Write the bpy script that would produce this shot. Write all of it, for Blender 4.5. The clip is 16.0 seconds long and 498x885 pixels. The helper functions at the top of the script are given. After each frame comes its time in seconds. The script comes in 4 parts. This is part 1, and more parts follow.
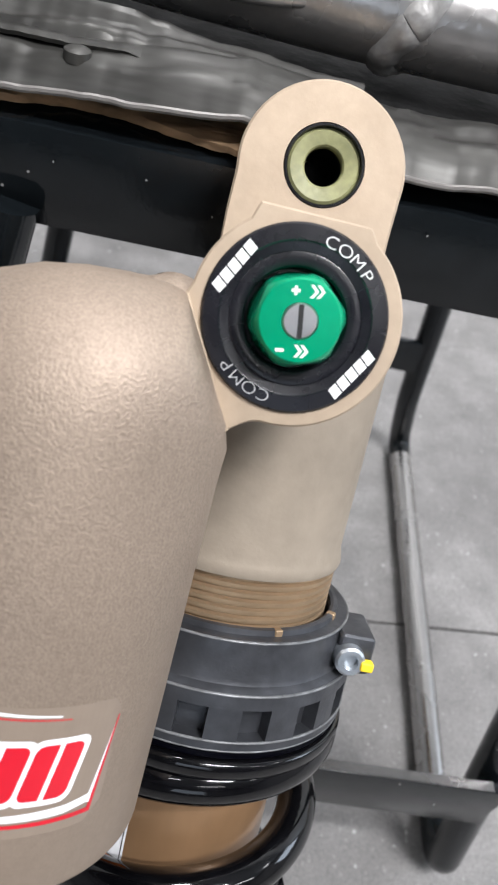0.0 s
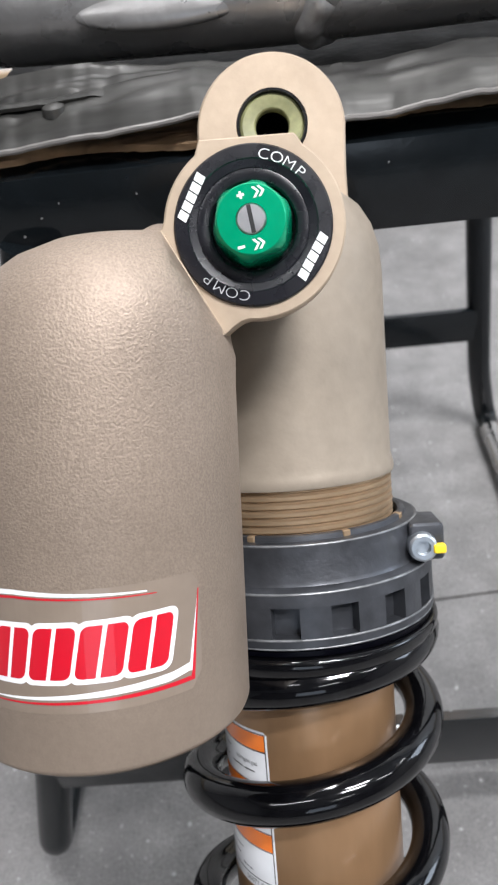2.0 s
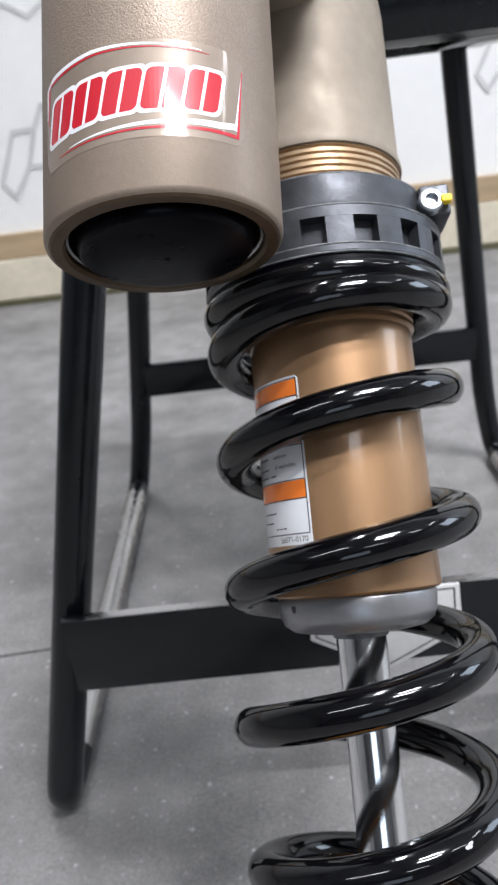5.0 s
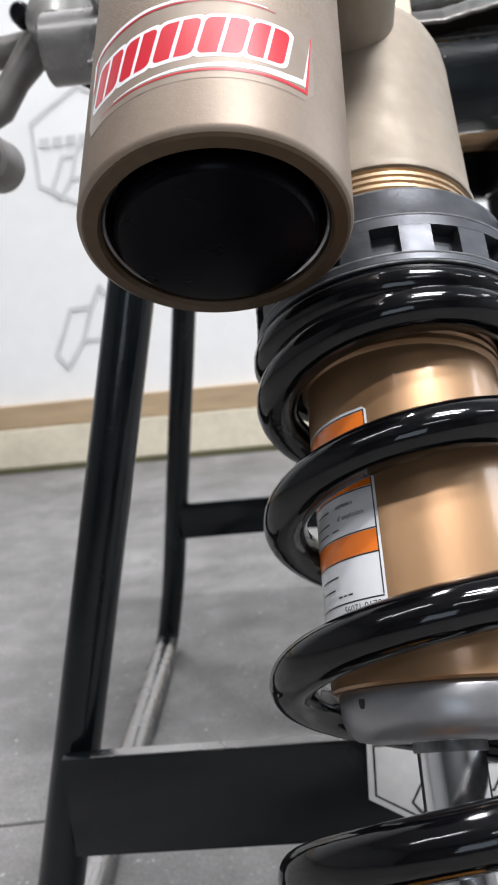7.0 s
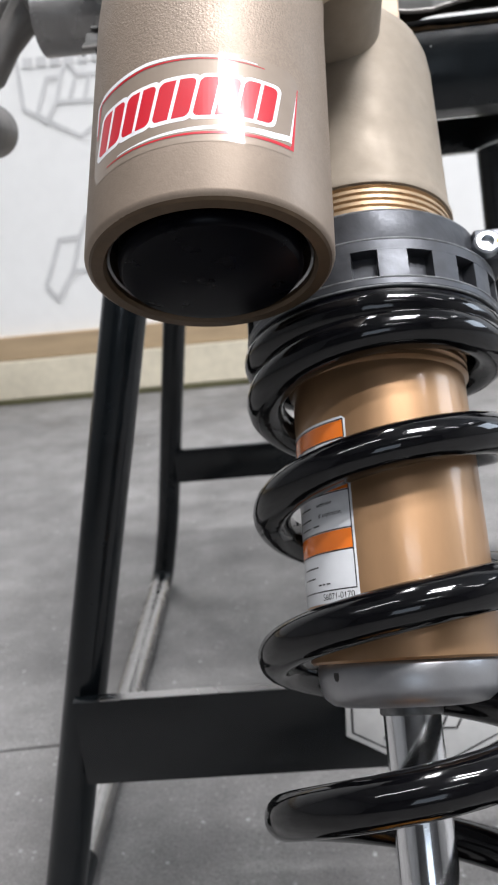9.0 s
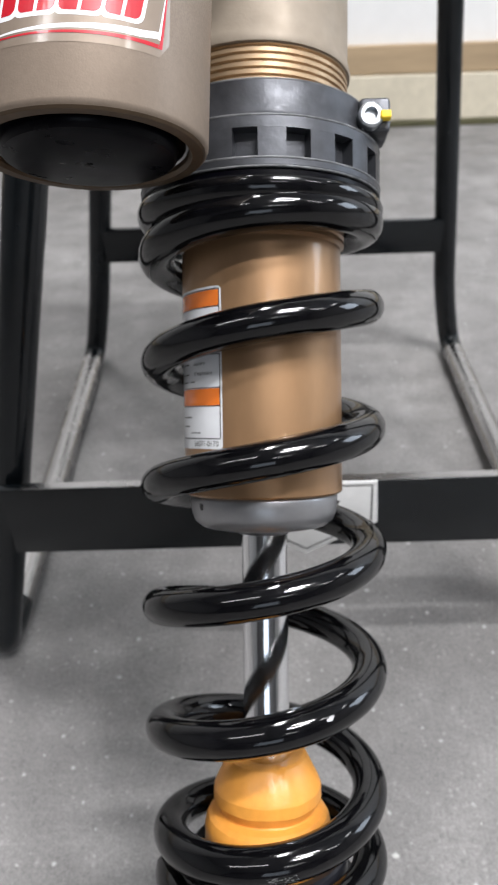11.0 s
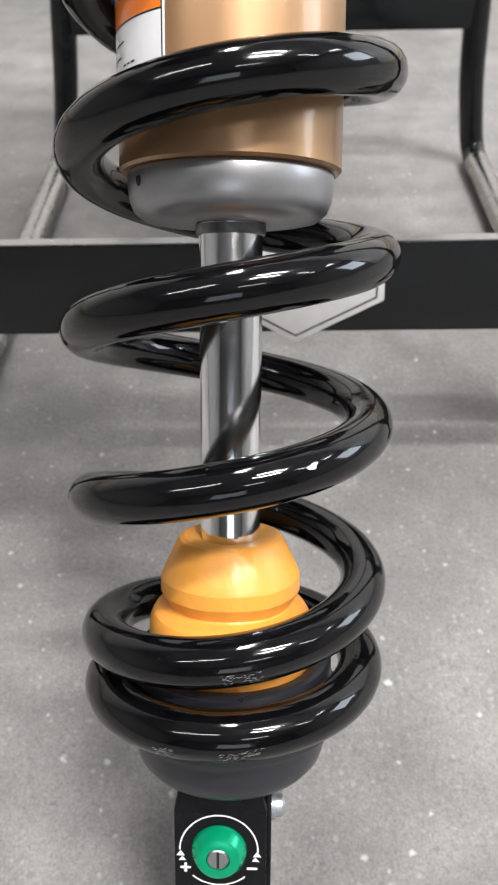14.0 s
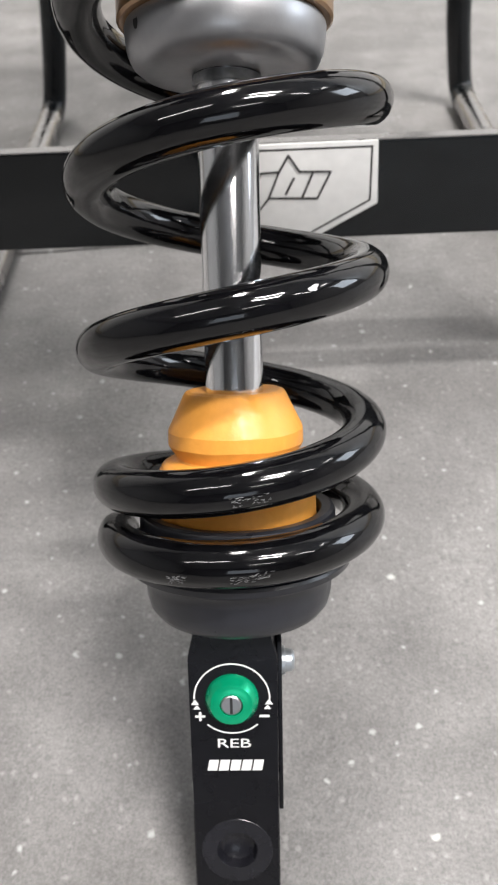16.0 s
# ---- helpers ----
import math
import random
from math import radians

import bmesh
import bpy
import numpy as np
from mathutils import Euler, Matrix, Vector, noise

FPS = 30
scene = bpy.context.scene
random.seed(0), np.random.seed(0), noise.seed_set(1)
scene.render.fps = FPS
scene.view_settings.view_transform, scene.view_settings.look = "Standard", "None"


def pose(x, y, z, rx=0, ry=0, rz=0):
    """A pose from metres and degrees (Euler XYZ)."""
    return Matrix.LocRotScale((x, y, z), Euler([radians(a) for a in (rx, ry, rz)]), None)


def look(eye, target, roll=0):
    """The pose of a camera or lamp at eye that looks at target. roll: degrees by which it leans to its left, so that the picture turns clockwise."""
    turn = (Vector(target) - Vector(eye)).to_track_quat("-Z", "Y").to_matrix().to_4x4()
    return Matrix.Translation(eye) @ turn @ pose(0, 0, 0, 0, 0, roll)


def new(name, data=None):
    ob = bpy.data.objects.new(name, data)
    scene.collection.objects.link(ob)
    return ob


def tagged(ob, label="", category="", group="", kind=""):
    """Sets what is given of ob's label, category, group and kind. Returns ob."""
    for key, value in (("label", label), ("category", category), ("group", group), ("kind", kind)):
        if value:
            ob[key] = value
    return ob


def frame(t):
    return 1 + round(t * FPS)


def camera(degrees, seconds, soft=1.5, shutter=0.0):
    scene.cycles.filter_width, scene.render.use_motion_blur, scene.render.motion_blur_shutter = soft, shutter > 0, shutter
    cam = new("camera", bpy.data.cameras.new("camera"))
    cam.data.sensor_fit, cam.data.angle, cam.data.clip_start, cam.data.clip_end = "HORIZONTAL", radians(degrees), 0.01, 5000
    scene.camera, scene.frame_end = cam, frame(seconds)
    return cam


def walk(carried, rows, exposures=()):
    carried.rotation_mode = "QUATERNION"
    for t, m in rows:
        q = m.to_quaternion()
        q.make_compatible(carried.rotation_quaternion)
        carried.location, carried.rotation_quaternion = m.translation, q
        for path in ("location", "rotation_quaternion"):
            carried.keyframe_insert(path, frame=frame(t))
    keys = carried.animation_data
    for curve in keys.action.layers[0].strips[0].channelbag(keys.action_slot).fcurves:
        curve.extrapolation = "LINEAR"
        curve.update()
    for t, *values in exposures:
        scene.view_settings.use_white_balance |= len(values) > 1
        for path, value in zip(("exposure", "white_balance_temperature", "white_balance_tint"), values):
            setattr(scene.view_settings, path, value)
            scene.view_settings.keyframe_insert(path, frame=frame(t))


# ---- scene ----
cam = camera(37.25, 16.0, 2.0)
# a phone lens: its opening is about a millimetre
cam.data.dof.use_dof, cam.data.dof.focus_distance, cam.data.dof.aperture_fstop = True, 0.175, 42.0
PATH = [
    (0, (0.06280, 0.10810, 0.50904), (0.11192, 0.45751, 0.15478), 16.07),
    (0.5, (0.07118, 0.10145, 0.50616), (0.10180, 0.45367, 0.15261), 9.44),
    (1, (0.08160, 0.09166, 0.50303), (0.09034, 0.45158, 0.15606), 2.14),
    (1.5, (0.08238, 0.08005, 0.50281), (0.07171, 0.44932, 0.16587), -3.82),
    (2, (0.08305, 0.06787, 0.50048), (0.05812, 0.44401, 0.17200), -7.65),
    (2.5, (0.08564, 0.05467, 0.49723), (0.05577, 0.43501, 0.17405), -9.35),
    (3, (0.08541, 0.02125, 0.49161), (0.05949, 0.40441, 0.17143), -9.13),
    (3.5, (0.08630, -0.02506, 0.47193), (0.06546, 0.35981, 0.15344), -8.11),
    (4, (0.07660, -0.04777, 0.43980), (0.05537, 0.34368, 0.12944), -7.66),
    (4.5, (0.07295, -0.05385, 0.39716), (0.04980, 0.35548, 0.11094), -7.74),
    (5, (0.06014, -0.04519, 0.37256), (0.04213, 0.40605, 0.15795), -7.29),
    (5.2, (0.05586, -0.04082, 0.36278), (0.03772, 0.42203, 0.17452), -6.86),
    (7.5, (0.04929, -0.01764, 0.31682), (0.01778, 0.47330, 0.22746), -6.08),
    (8, (0.05087, -0.01941, 0.32076), (0.01830, 0.46982, 0.22280), -6.23),
    (10.3, (0.06013, -0.05370, 0.37849), (0.04976, 0.38336, 0.13585), -3.74),
    (10.5, (0.06648, -0.05256, 0.38027), (0.05824, 0.37408, 0.11968), -3.11),
    (11, (0.07965, -0.04813, 0.39014), (0.07417, 0.35491, 0.09429), -2.13),
    (11.5, (0.08663, -0.04580, 0.39454), (0.08056, 0.34073, 0.07743), -1.80),
    (12, (0.09200, -0.04300, 0.38250), (0.08299, 0.33412, 0.05432), -2.15),
    (12.5, (0.09250, -0.04356, 0.36794), (0.08001, 0.32622, 0.03163), -2.57),
    (13, (0.09222, -0.04252, 0.34382), (0.07802, 0.32120, 0.00103), -2.68),
    (13.5, (0.09038, -0.03623, 0.31889), (0.07852, 0.32129, -0.03044), -2.19),
    (14, (0.08835, -0.02533, 0.30301), (0.08124, 0.32761, -0.05108), -1.32),
    (14.5, (0.08693, -0.01294, 0.29269), (0.08489, 0.33762, -0.06382), -0.48),
    (15, (0.08218, -0.01041, 0.28901), (0.08196, 0.33935, -0.06829), -0.47),
    (15.5, (0.08358, -0.02425, 0.28559), (0.08188, 0.32424, -0.07295), -1.18),
    (16, (0.08567, -0.05614, 0.28059), (0.08081, 0.29103, -0.07920), -2.70),
]
walk(cam, [(t, look(eye, target, roll)) for t, eye, target, roll in PATH], [(0, 0.04, 6200, 10), (2, 0.03, 6150, 10), (3.5, -0.03, 6150, 10), (4.5, -0.1, 6050, 10), (5.2, 0.0, 6050, 10), (7.5, 0.06, 6200, 10), (8.2, 0.04, 6200, 10), (10.4, -0.07, 6200, 10), (12.5, 0.15, 6550, 10), (14.5, 0.26, 6550, 10), (16, 0.25, 6550, 10)])

# ---- world and light ----
world = bpy.data.worlds.new("world")
scene.world = world
world.use_nodes = True
world.node_tree.nodes["Background"].inputs["Color"].default_value = (0.9, 0.95, 1.0, 1)
world.node_tree.nodes["Background"].inputs["Strength"].default_value = 0.01
CEILING = 2.9
# place, watts, width and length of each ceiling lamp; the pair over the right of the bench is the strongest; the last
# is an added fill for the floor behind
LAMPS = [(1.02, -0.34, 66.0, 0.9, 0.09), (1.02, -0.86, 66.0, 0.9, 0.09), (2.9, -0.9, 11.0, 1.2, 0.1), (1.1, -2.6, 8.0, 1.2, 0.1), (3.4, 0.5, 7.0, 0.22, 0.6), (-1.35, -1.0, 17.0, 1.9, 0.08), (-0.1, 1.0, 33.0, 0.22, 0.6)]


# ---- materials ----
def mat(name, base, rough, metal=0.0, var=0.12, big=25, fine=300, bump=0.0, grain=900, coat=0.0, rough_var=0.12, spec=0.5, stretch=(1, 1, 1), speck=None, coat_rough=0.05):
    """A surface with colour and gloss varied at two scales, and fine relief."""
    m = bpy.data.materials.new(name)
    m.use_nodes = True
    nt = m.node_tree
    b = nt.nodes["Principled BSDF"]
    b.inputs["Metallic"].default_value = metal
    b.inputs["Coat Weight"].default_value = coat
    b.inputs["Coat Roughness"].default_value = coat_rough
    b.inputs["Specular IOR Level"].default_value = spec
    co = nt.nodes.new("ShaderNodeTexCoord")
    mp = nt.nodes.new("ShaderNodeMapping")
    mp.inputs["Scale"].default_value = stretch
    nt.links.new(co.outputs["Object"], mp.inputs["Vector"])

    def noise_at(scale, detail=3.0):
        n = nt.nodes.new("ShaderNodeTexNoise")
        n.inputs["Scale"].default_value = scale
        n.inputs["Detail"].default_value = detail
        nt.links.new(mp.outputs["Vector"], n.inputs["Vector"])
        return n.outputs["Fac"]

    def mapped(fac, lo, hi, a=0.3, z=0.7):
        r = nt.nodes.new("ShaderNodeMapRange")
        for k, v in (("From Min", a), ("From Max", z), ("To Min", lo), ("To Max", hi)):
            r.inputs[k].default_value = v
        nt.links.new(fac, r.inputs["Value"])
        return r.outputs["Result"]

    def times(x, y):
        t = nt.nodes.new("ShaderNodeMath")
        t.operation = "MULTIPLY"
        nt.links.new(x, t.inputs[0])
        nt.links.new(y, t.inputs[1])
        return t.outputs[0]

    broad, small = noise_at(big), noise_at(fine)
    shade = times(mapped(broad, 1 - var, 1 + var), mapped(small, 1 - (speck or var * 0.6), 1 + (speck or var * 0.6)))
    mix = nt.nodes.new("ShaderNodeVectorMath")
    mix.operation = "SCALE"
    mix.inputs[0].default_value = base
    nt.links.new(shade, mix.inputs["Scale"])
    nt.links.new(mix.outputs["Vector"], b.inputs["Base Color"])
    nt.links.new(mapped(noise_at(big * 3, 5.0), max(0.02, rough * (1 - rough_var)), min(1, rough * (1 + rough_var))), b.inputs["Roughness"])
    if bump:
        bp = nt.nodes.new("ShaderNodeBump")
        bp.inputs["Strength"].default_value = 1.0
        bp.inputs["Distance"].default_value = bump
        nt.links.new(noise_at(grain, 2.0), bp.inputs["Height"])
        nt.links.new(bp.outputs["Normal"], b.inputs["Normal"])
    return m


def floor_material():
    """Dark grey speckled rubber floor: fine salt-and-pepper grain and sparse pale flecks."""
    m = mat("speckled_floor", (0.19, 0.185, 0.181), 0.6, var=0.2, big=6, fine=26, bump=0.0006, grain=420, rough_var=0.25)
    nt = m.node_tree
    b = nt.nodes["Principled BSDF"]
    under = b.inputs["Base Color"].links[0].from_socket
    co = nt.nodes["Texture Coordinate"]

    def fleck(scale, size, soft, seed, rare, weight):
        v = nt.nodes.new("ShaderNodeTexVoronoi")
        v.voronoi_dimensions = "2D"
        v.inputs["Scale"].default_value = scale
        mp = nt.nodes.new("ShaderNodeMapping")
        mp.inputs["Location"].default_value = (seed, seed * 0.7, 0)
        w = nt.nodes.new("ShaderNodeTexNoise")
        w.inputs["Scale"].default_value = scale * 2.5
        wm = nt.nodes.new("ShaderNodeVectorMath")
        wm.operation = "MULTIPLY_ADD"
        wm.inputs[1].default_value = (0.35 / scale,) * 3
        nt.links.new(co.outputs["Object"], w.inputs["Vector"])
        nt.links.new(w.outputs["Color"], wm.inputs[0])
        nt.links.new(co.outputs["Object"], wm.inputs[2])
        nt.links.new(wm.outputs["Vector"], mp.inputs["Vector"])
        nt.links.new(mp.outputs["Vector"], v.inputs["Vector"])
        # only some cells carry a fleck, each of its own size
        sep = nt.nodes.new("ShaderNodeSeparateColor")
        nt.links.new(v.outputs["Color"], sep.inputs["Color"])
        r = nt.nodes.new("ShaderNodeMapRange")
        for k, val in (("From Min", rare), ("From Max", 1.0), ("To Min", -0.02), ("To Max", size)):
            r.inputs[k].default_value = val
        nt.links.new(sep.outputs["Red"], r.inputs["Value"])
        d = nt.nodes.new("ShaderNodeMath")
        d.operation = "SUBTRACT"
        nt.links.new(r.outputs["Result"], d.inputs[0])
        nt.links.new(v.outputs["Distance"], d.inputs[1])
        s = nt.nodes.new("ShaderNodeMapRange")
        for k, val in (("From Min", 0.0), ("From Max", soft), ("To Min", 0.0), ("To Max", weight)):
            s.inputs[k].default_value = val
        nt.links.new(d.outputs[0], s.inputs["Value"])
        return s.outputs["Result"]

    # salt-and-pepper grain
    for scale, lo, hi in ((800, 0.8, 1.2), (330, 0.88, 1.13), (28, 0.9, 1.1), (9, 0.9, 1.1)):
        n = nt.nodes.new("ShaderNodeTexNoise")
        n.inputs["Scale"].default_value = scale
        n.inputs["Detail"].default_value = 3.0
        n.inputs["Roughness"].default_value = 0.7
        nt.links.new(co.outputs["Object"], n.inputs["Vector"])
        r = nt.nodes.new("ShaderNodeMapRange")
        for k, val in (("From Min", 0.33), ("From Max", 0.67), ("To Min", lo), ("To Max", hi)):
            r.inputs[k].default_value = val
        nt.links.new(n.outputs["Fac"], r.inputs["Value"])
        sc = nt.nodes.new("ShaderNodeVectorMath")
        sc.operation = "SCALE"
        nt.links.new(under, sc.inputs[0])
        nt.links.new(r.outputs["Result"], sc.inputs["Scale"])
        under = sc.outputs["Vector"]
    for scale, size, soft, seed, rare, weight, colour in ((240, 0.4, 0.25, 5.7, 0.76, 0.22, (0.5, 0.5, 0.48, 1)), (260, 0.45, 0.25, 9.3, 0.72, 0.3, (0.08, 0.08, 0.08, 1)), (110, 0.2, 0.12, 1.7, 0.84, 0.55, (0.54, 0.56, 0.54, 1)), (42, 0.08, 0.045, 7.9, 0.91, 0.65, (0.65, 0.65, 0.62, 1))):
        mx = nt.nodes.new("ShaderNodeMix")
        mx.data_type = "RGBA"
        nt.links.new(fleck(scale, size, soft, seed, rare, weight), mx.inputs[0])
        nt.links.new(under, mx.inputs[6])
        mx.inputs[7].default_value = colour
        under = mx.outputs[2]
    nt.links.new(under, b.inputs["Base Color"])
    return m


FLOOR = floor_material()
FLOOR.node_tree.nodes["Principled BSDF"].inputs["Specular IOR Level"].default_value = 0.3
WALL = mat("white_wall_panel", (0.82, 0.82, 0.81), 0.5, var=0.03, big=2, fine=30, bump=0.0002, grain=200)
PAINT = mat("grey_wall_paint", (0.3, 0.3, 0.3), 0.7, var=0.05, big=1.5, fine=20, bump=0.0003, grain=150)
# for the unseen south wall, dark so that glossy fronts mirror black
DARK_BACKDROP = mat("dark_reflection_backdrop", (0.07, 0.07, 0.072), 0.7, var=0.08, big=1.5, fine=20, bump=0.0003, grain=150)
CEIL = mat("grey_ceiling_board", (0.4, 0.4, 0.4), 0.8, var=0.04, big=2, fine=30, bump=0.0003, grain=120)
TRIM_TAN = mat("tan_wood_skirting", (0.42, 0.31, 0.19), 0.5, var=0.18, big=6, fine=60, bump=0.0003, grain=90, stretch=(0.15, 1, 1))
TRIM_CREAM = mat("cream_painted_wood", (0.66, 0.6, 0.47), 0.5, var=0.1, big=6, fine=60, bump=0.0002, grain=120)
TRIM_DARK = mat("dark_sealant_line", (0.09, 0.085, 0.04), 0.6, var=0.2)
PRINT_GREY = mat("grey_print", (0.58, 0.58, 0.58), 0.5, var=0.08)
STAND_BLACK = mat("black_powder_coat", (0.006, 0.0078, 0.0092), 0.17, var=0.3, big=14, fine=160, bump=0.00006, grain=500, rough_var=0.35, spec=0.34)
SILVERY_STEEL = mat("silvery_steel", (0.38, 0.372, 0.366), 0.26, metal=1.0, var=0.07, big=12, fine=150, bump=0.00001, grain=300, rough_var=0.15)
PLYWOOD = mat("torn_plywood_edge", (0.42, 0.27, 0.15), 0.85, var=0.6, big=40, fine=220, bump=0.002, grain=180, stretch=(0.4, 1, 1))
# black for the bush's rubber sleeve and for the painted shade behind the sheet
RUBBER_OR_SHADE = mat("black_rubber_or_shade", (0.008, 0.008, 0.008), 0.7, spec=0.1, var=0.2, bump=0.0005, grain=300)
GREY_METAL = mat("satin_grey_alloy", (0.27, 0.262, 0.255), 0.3, metal=0.6, var=0.18, big=18, fine=90, bump=0.0002, grain=260, rough_var=0.3)
DARK_SHEET = mat("scuffed_dark_skid_sheet", (0.042, 0.041, 0.038), 0.48, metal=0.45, spec=0.25, var=0.6, big=30, fine=160, bump=0.0004, grain=140, rough_var=0.4, stretch=(0.2, 1, 1))
CAST_GREY = mat("grey_brown_cast_alloy", (0.17, 0.16, 0.15), 0.42, metal=0.4, var=0.2, big=18, fine=90, bump=0.0002, grain=260, rough_var=0.3)
WELD = mat("dull_weld_metal", (0.36, 0.35, 0.34), 0.4, metal=0.4, var=0.3, big=90, fine=300, bump=0.0005, grain=260)
CAST_BRONZE = mat("cast_bronze_anodised", (0.285, 0.225, 0.175), 0.52, metal=0.4, spec=0.45, var=0.1, big=20, fine=600, speck=0.04, bump=0.00018, grain=1800, rough_var=0.15)


def fade_grain(m, low, high):
    """The relief and colour pits of the casting skin fade towards the lower end."""
    nt = m.node_tree
    b = nt.nodes["Principled BSDF"]
    sep = nt.nodes.new("ShaderNodeSeparateXYZ")
    nt.links.new(nt.nodes["Texture Coordinate"].outputs["Object"], sep.inputs[0])
    fade = nt.nodes.new("ShaderNodeMapRange")
    for k, v in (("From Min", low), ("From Max", high), ("To Min", 0.15), ("To Max", 1.0)):
        fade.inputs[k].default_value = v
    nt.links.new(sep.outputs["Z"], fade.inputs["Value"])
    nt.links.new(fade.outputs["Result"], nt.nodes["Bump"].inputs["Strength"])
    pits = nt.nodes.new("ShaderNodeTexNoise")
    pits.inputs["Scale"].default_value = 1800
    pits.inputs["Detail"].default_value = 2.0
    nt.links.new(nt.nodes["Texture Coordinate"].outputs["Object"], pits.inputs["Vector"])
    r = nt.nodes.new("ShaderNodeMapRange")
    for k, v in (("From Min", 0.35), ("From Max", 0.65), ("To Min", -0.12), ("To Max", 0.12)):
        r.inputs[k].default_value = v
    nt.links.new(pits.outputs["Fac"], r.inputs["Value"])
    w = nt.nodes.new("ShaderNodeMath")
    w.operation = "MULTIPLY_ADD"
    w.inputs[2].default_value = 1.0
    nt.links.new(r.outputs["Result"], w.inputs[0])
    nt.links.new(fade.outputs["Result"], w.inputs[1])
    sc = nt.nodes.new("ShaderNodeVectorMath")
    sc.operation = "SCALE"
    nt.links.new(b.inputs["Base Color"].links[0].from_socket, sc.inputs[0])
    nt.links.new(w.outputs[0], sc.inputs["Scale"])
    nt.links.new(sc.outputs["Vector"], b.inputs["Base Color"])


fade_grain(CAST_BRONZE, 0.375, 0.425)
SMOOTH_BRONZE = mat("smooth_bronze_anodised", (0.3, 0.252, 0.197), 0.6, metal=0.32, var=0.09, big=22, fine=240, bump=0.00004, grain=900, rough_var=0.2)
PALE_BRONZE = mat("machined_pale_bronze", (0.4, 0.315, 0.23), 0.55, metal=0.3, var=0.07, big=30, fine=350, bump=0.00003, grain=1200, rough_var=0.2)
GOLD_TUBE = mat("gold_anodised_tube", (0.39, 0.23, 0.118), 0.43, coat=0.5, coat_rough=0.12, metal=0.64, var=0.06, big=25, fine=280, bump=0.00002, grain=700, rough_var=0.2, stretch=(1, 1, 0.3))
THREAD = mat("gold_anodised_thread", (0.38, 0.272, 0.168), 0.48, metal=0.75, var=0.1, big=40, fine=300)
RING_GREY = mat("dark_grey_anodised", (0.066, 0.069, 0.077), 0.4, metal=0.6, var=0.24, big=60, fine=220, bump=0.00006, grain=700, rough_var=0.2)
WORN_RING = mat("worn_grey_anodised", (0.2, 0.205, 0.21), 0.45, metal=0.6, var=0.45, big=90, fine=300, bump=0.00006, grain=700)
GLOSS_BLACK = mat("gloss_black_enamel", (0.0024, 0.0024, 0.003), 0.095, var=0.4, big=60, fine=240, bump=0.00012, grain=150, rough_var=0.5, spec=0.46)
SATIN_BLACK = mat("satin_black_anodised", (0.004, 0.004, 0.0055), 0.28, spec=0.26, var=0.2, big=40, fine=300, bump=0.00003, grain=900, rough_var=0.25)
SEAT_BLACK = mat("blue_black_anodised", (0.016, 0.017, 0.022), 0.34, spec=0.5, var=0.15, big=40, fine=300, bump=0.00002, grain=900, rough_var=0.2)
BLACK_CAP = mat("black_anodised_cap", (0.008, 0.008, 0.011), 0.28, spec=0.4, var=0.2, big=60, fine=400, bump=0.00002, grain=1500, rough_var=0.2)
RIM_BROWN = mat("bare_brown_rim", (0.1, 0.066, 0.038), 0.45, metal=0.45, var=0.15, big=40)
SEAL_GREY = mat("matt_grey_alloy", (0.34, 0.34, 0.35), 0.38, metal=0.75, var=0.06, big=30, fine=300, bump=0.00003, grain=900, rough_var=0.15)
DEEP_BLACK = mat("deep_black_anodised", (0.0012, 0.0012, 0.0028), 0.3, spec=0.09, var=0.2, big=40)
STEEL_GREY = mat("brushed_grey_alloy", (0.42, 0.42, 0.43), 0.34, metal=0.95, var=0.06, big=30, fine=300, bump=0.00003, grain=900, rough_var=0.2)
CHROME = mat("polished_chrome", (0.88, 0.885, 0.9), 0.14, metal=1.0, var=0.03, big=30, fine=200, bump=0.000012, grain=260, rough_var=0.3, stretch=(1, 1, 0.04))
ZINC = mat("zinc_plated_steel", (0.46, 0.49, 0.52), 0.34, metal=0.9, var=0.1, big=120, fine=600, bump=0.00003, grain=900)
ORANGE_FOAM = mat("orange_bump_rubber", (0.8, 0.345, 0.058), 0.42, var=0.07, big=45, fine=300, bump=0.00012, grain=420, rough_var=0.2)
GREEN = mat("green_anodised", (0.0, 0.36, 0.17), 0.25, metal=0.45, var=0.06, big=80, fine=500, bump=0.00002, grain=1500)
OLIVE = mat("olive_bush_liner", (0.25, 0.25, 0.12), 0.38, var=0.2, big=120, fine=600, bump=0.00008, grain=500)
YELLOW = mat("yellow_paint_mark", (0.85, 0.6, 0.02), 0.5, var=0.08, big=200)
RULE = mat("thin_black_rule", (0.02, 0.02, 0.022), 0.4, var=0.1)
WHITE_INK = mat("white_ink", (0.78, 0.78, 0.77), 0.5, var=0.04, big=100)
SCUFF = mat("pale_scuffed_enamel", (0.22, 0.22, 0.225), 0.5, var=0.2, big=400)
GREY_INK = mat("engraved_grey_ink", (0.42, 0.42, 0.43), 0.5, var=0.08, big=200)
LABEL_WHITE = mat("white_vinyl", (0.8, 0.81, 0.83), 0.18, var=0.03, big=60, coat=0.3)
LABEL_ORANGE = mat("orange_vinyl", (0.85, 0.2, 0.02), 0.2, var=0.03, big=60, coat=0.3)
DECAL_RED = mat("red_vinyl", (0.5, 0.003, 0.016), 0.4, var=0.03, big=60, coat=0.5, coat_rough=0.08)
DECAL_CLEAR = mat("dull_clear_vinyl_edge", (0.27, 0.213, 0.165), 0.5, metal=0.32, var=0.06, big=40, coat=0.6, coat_rough=0.1)
INK = mat("black_ink", (0.015, 0.015, 0.015), 0.4, var=0.1)
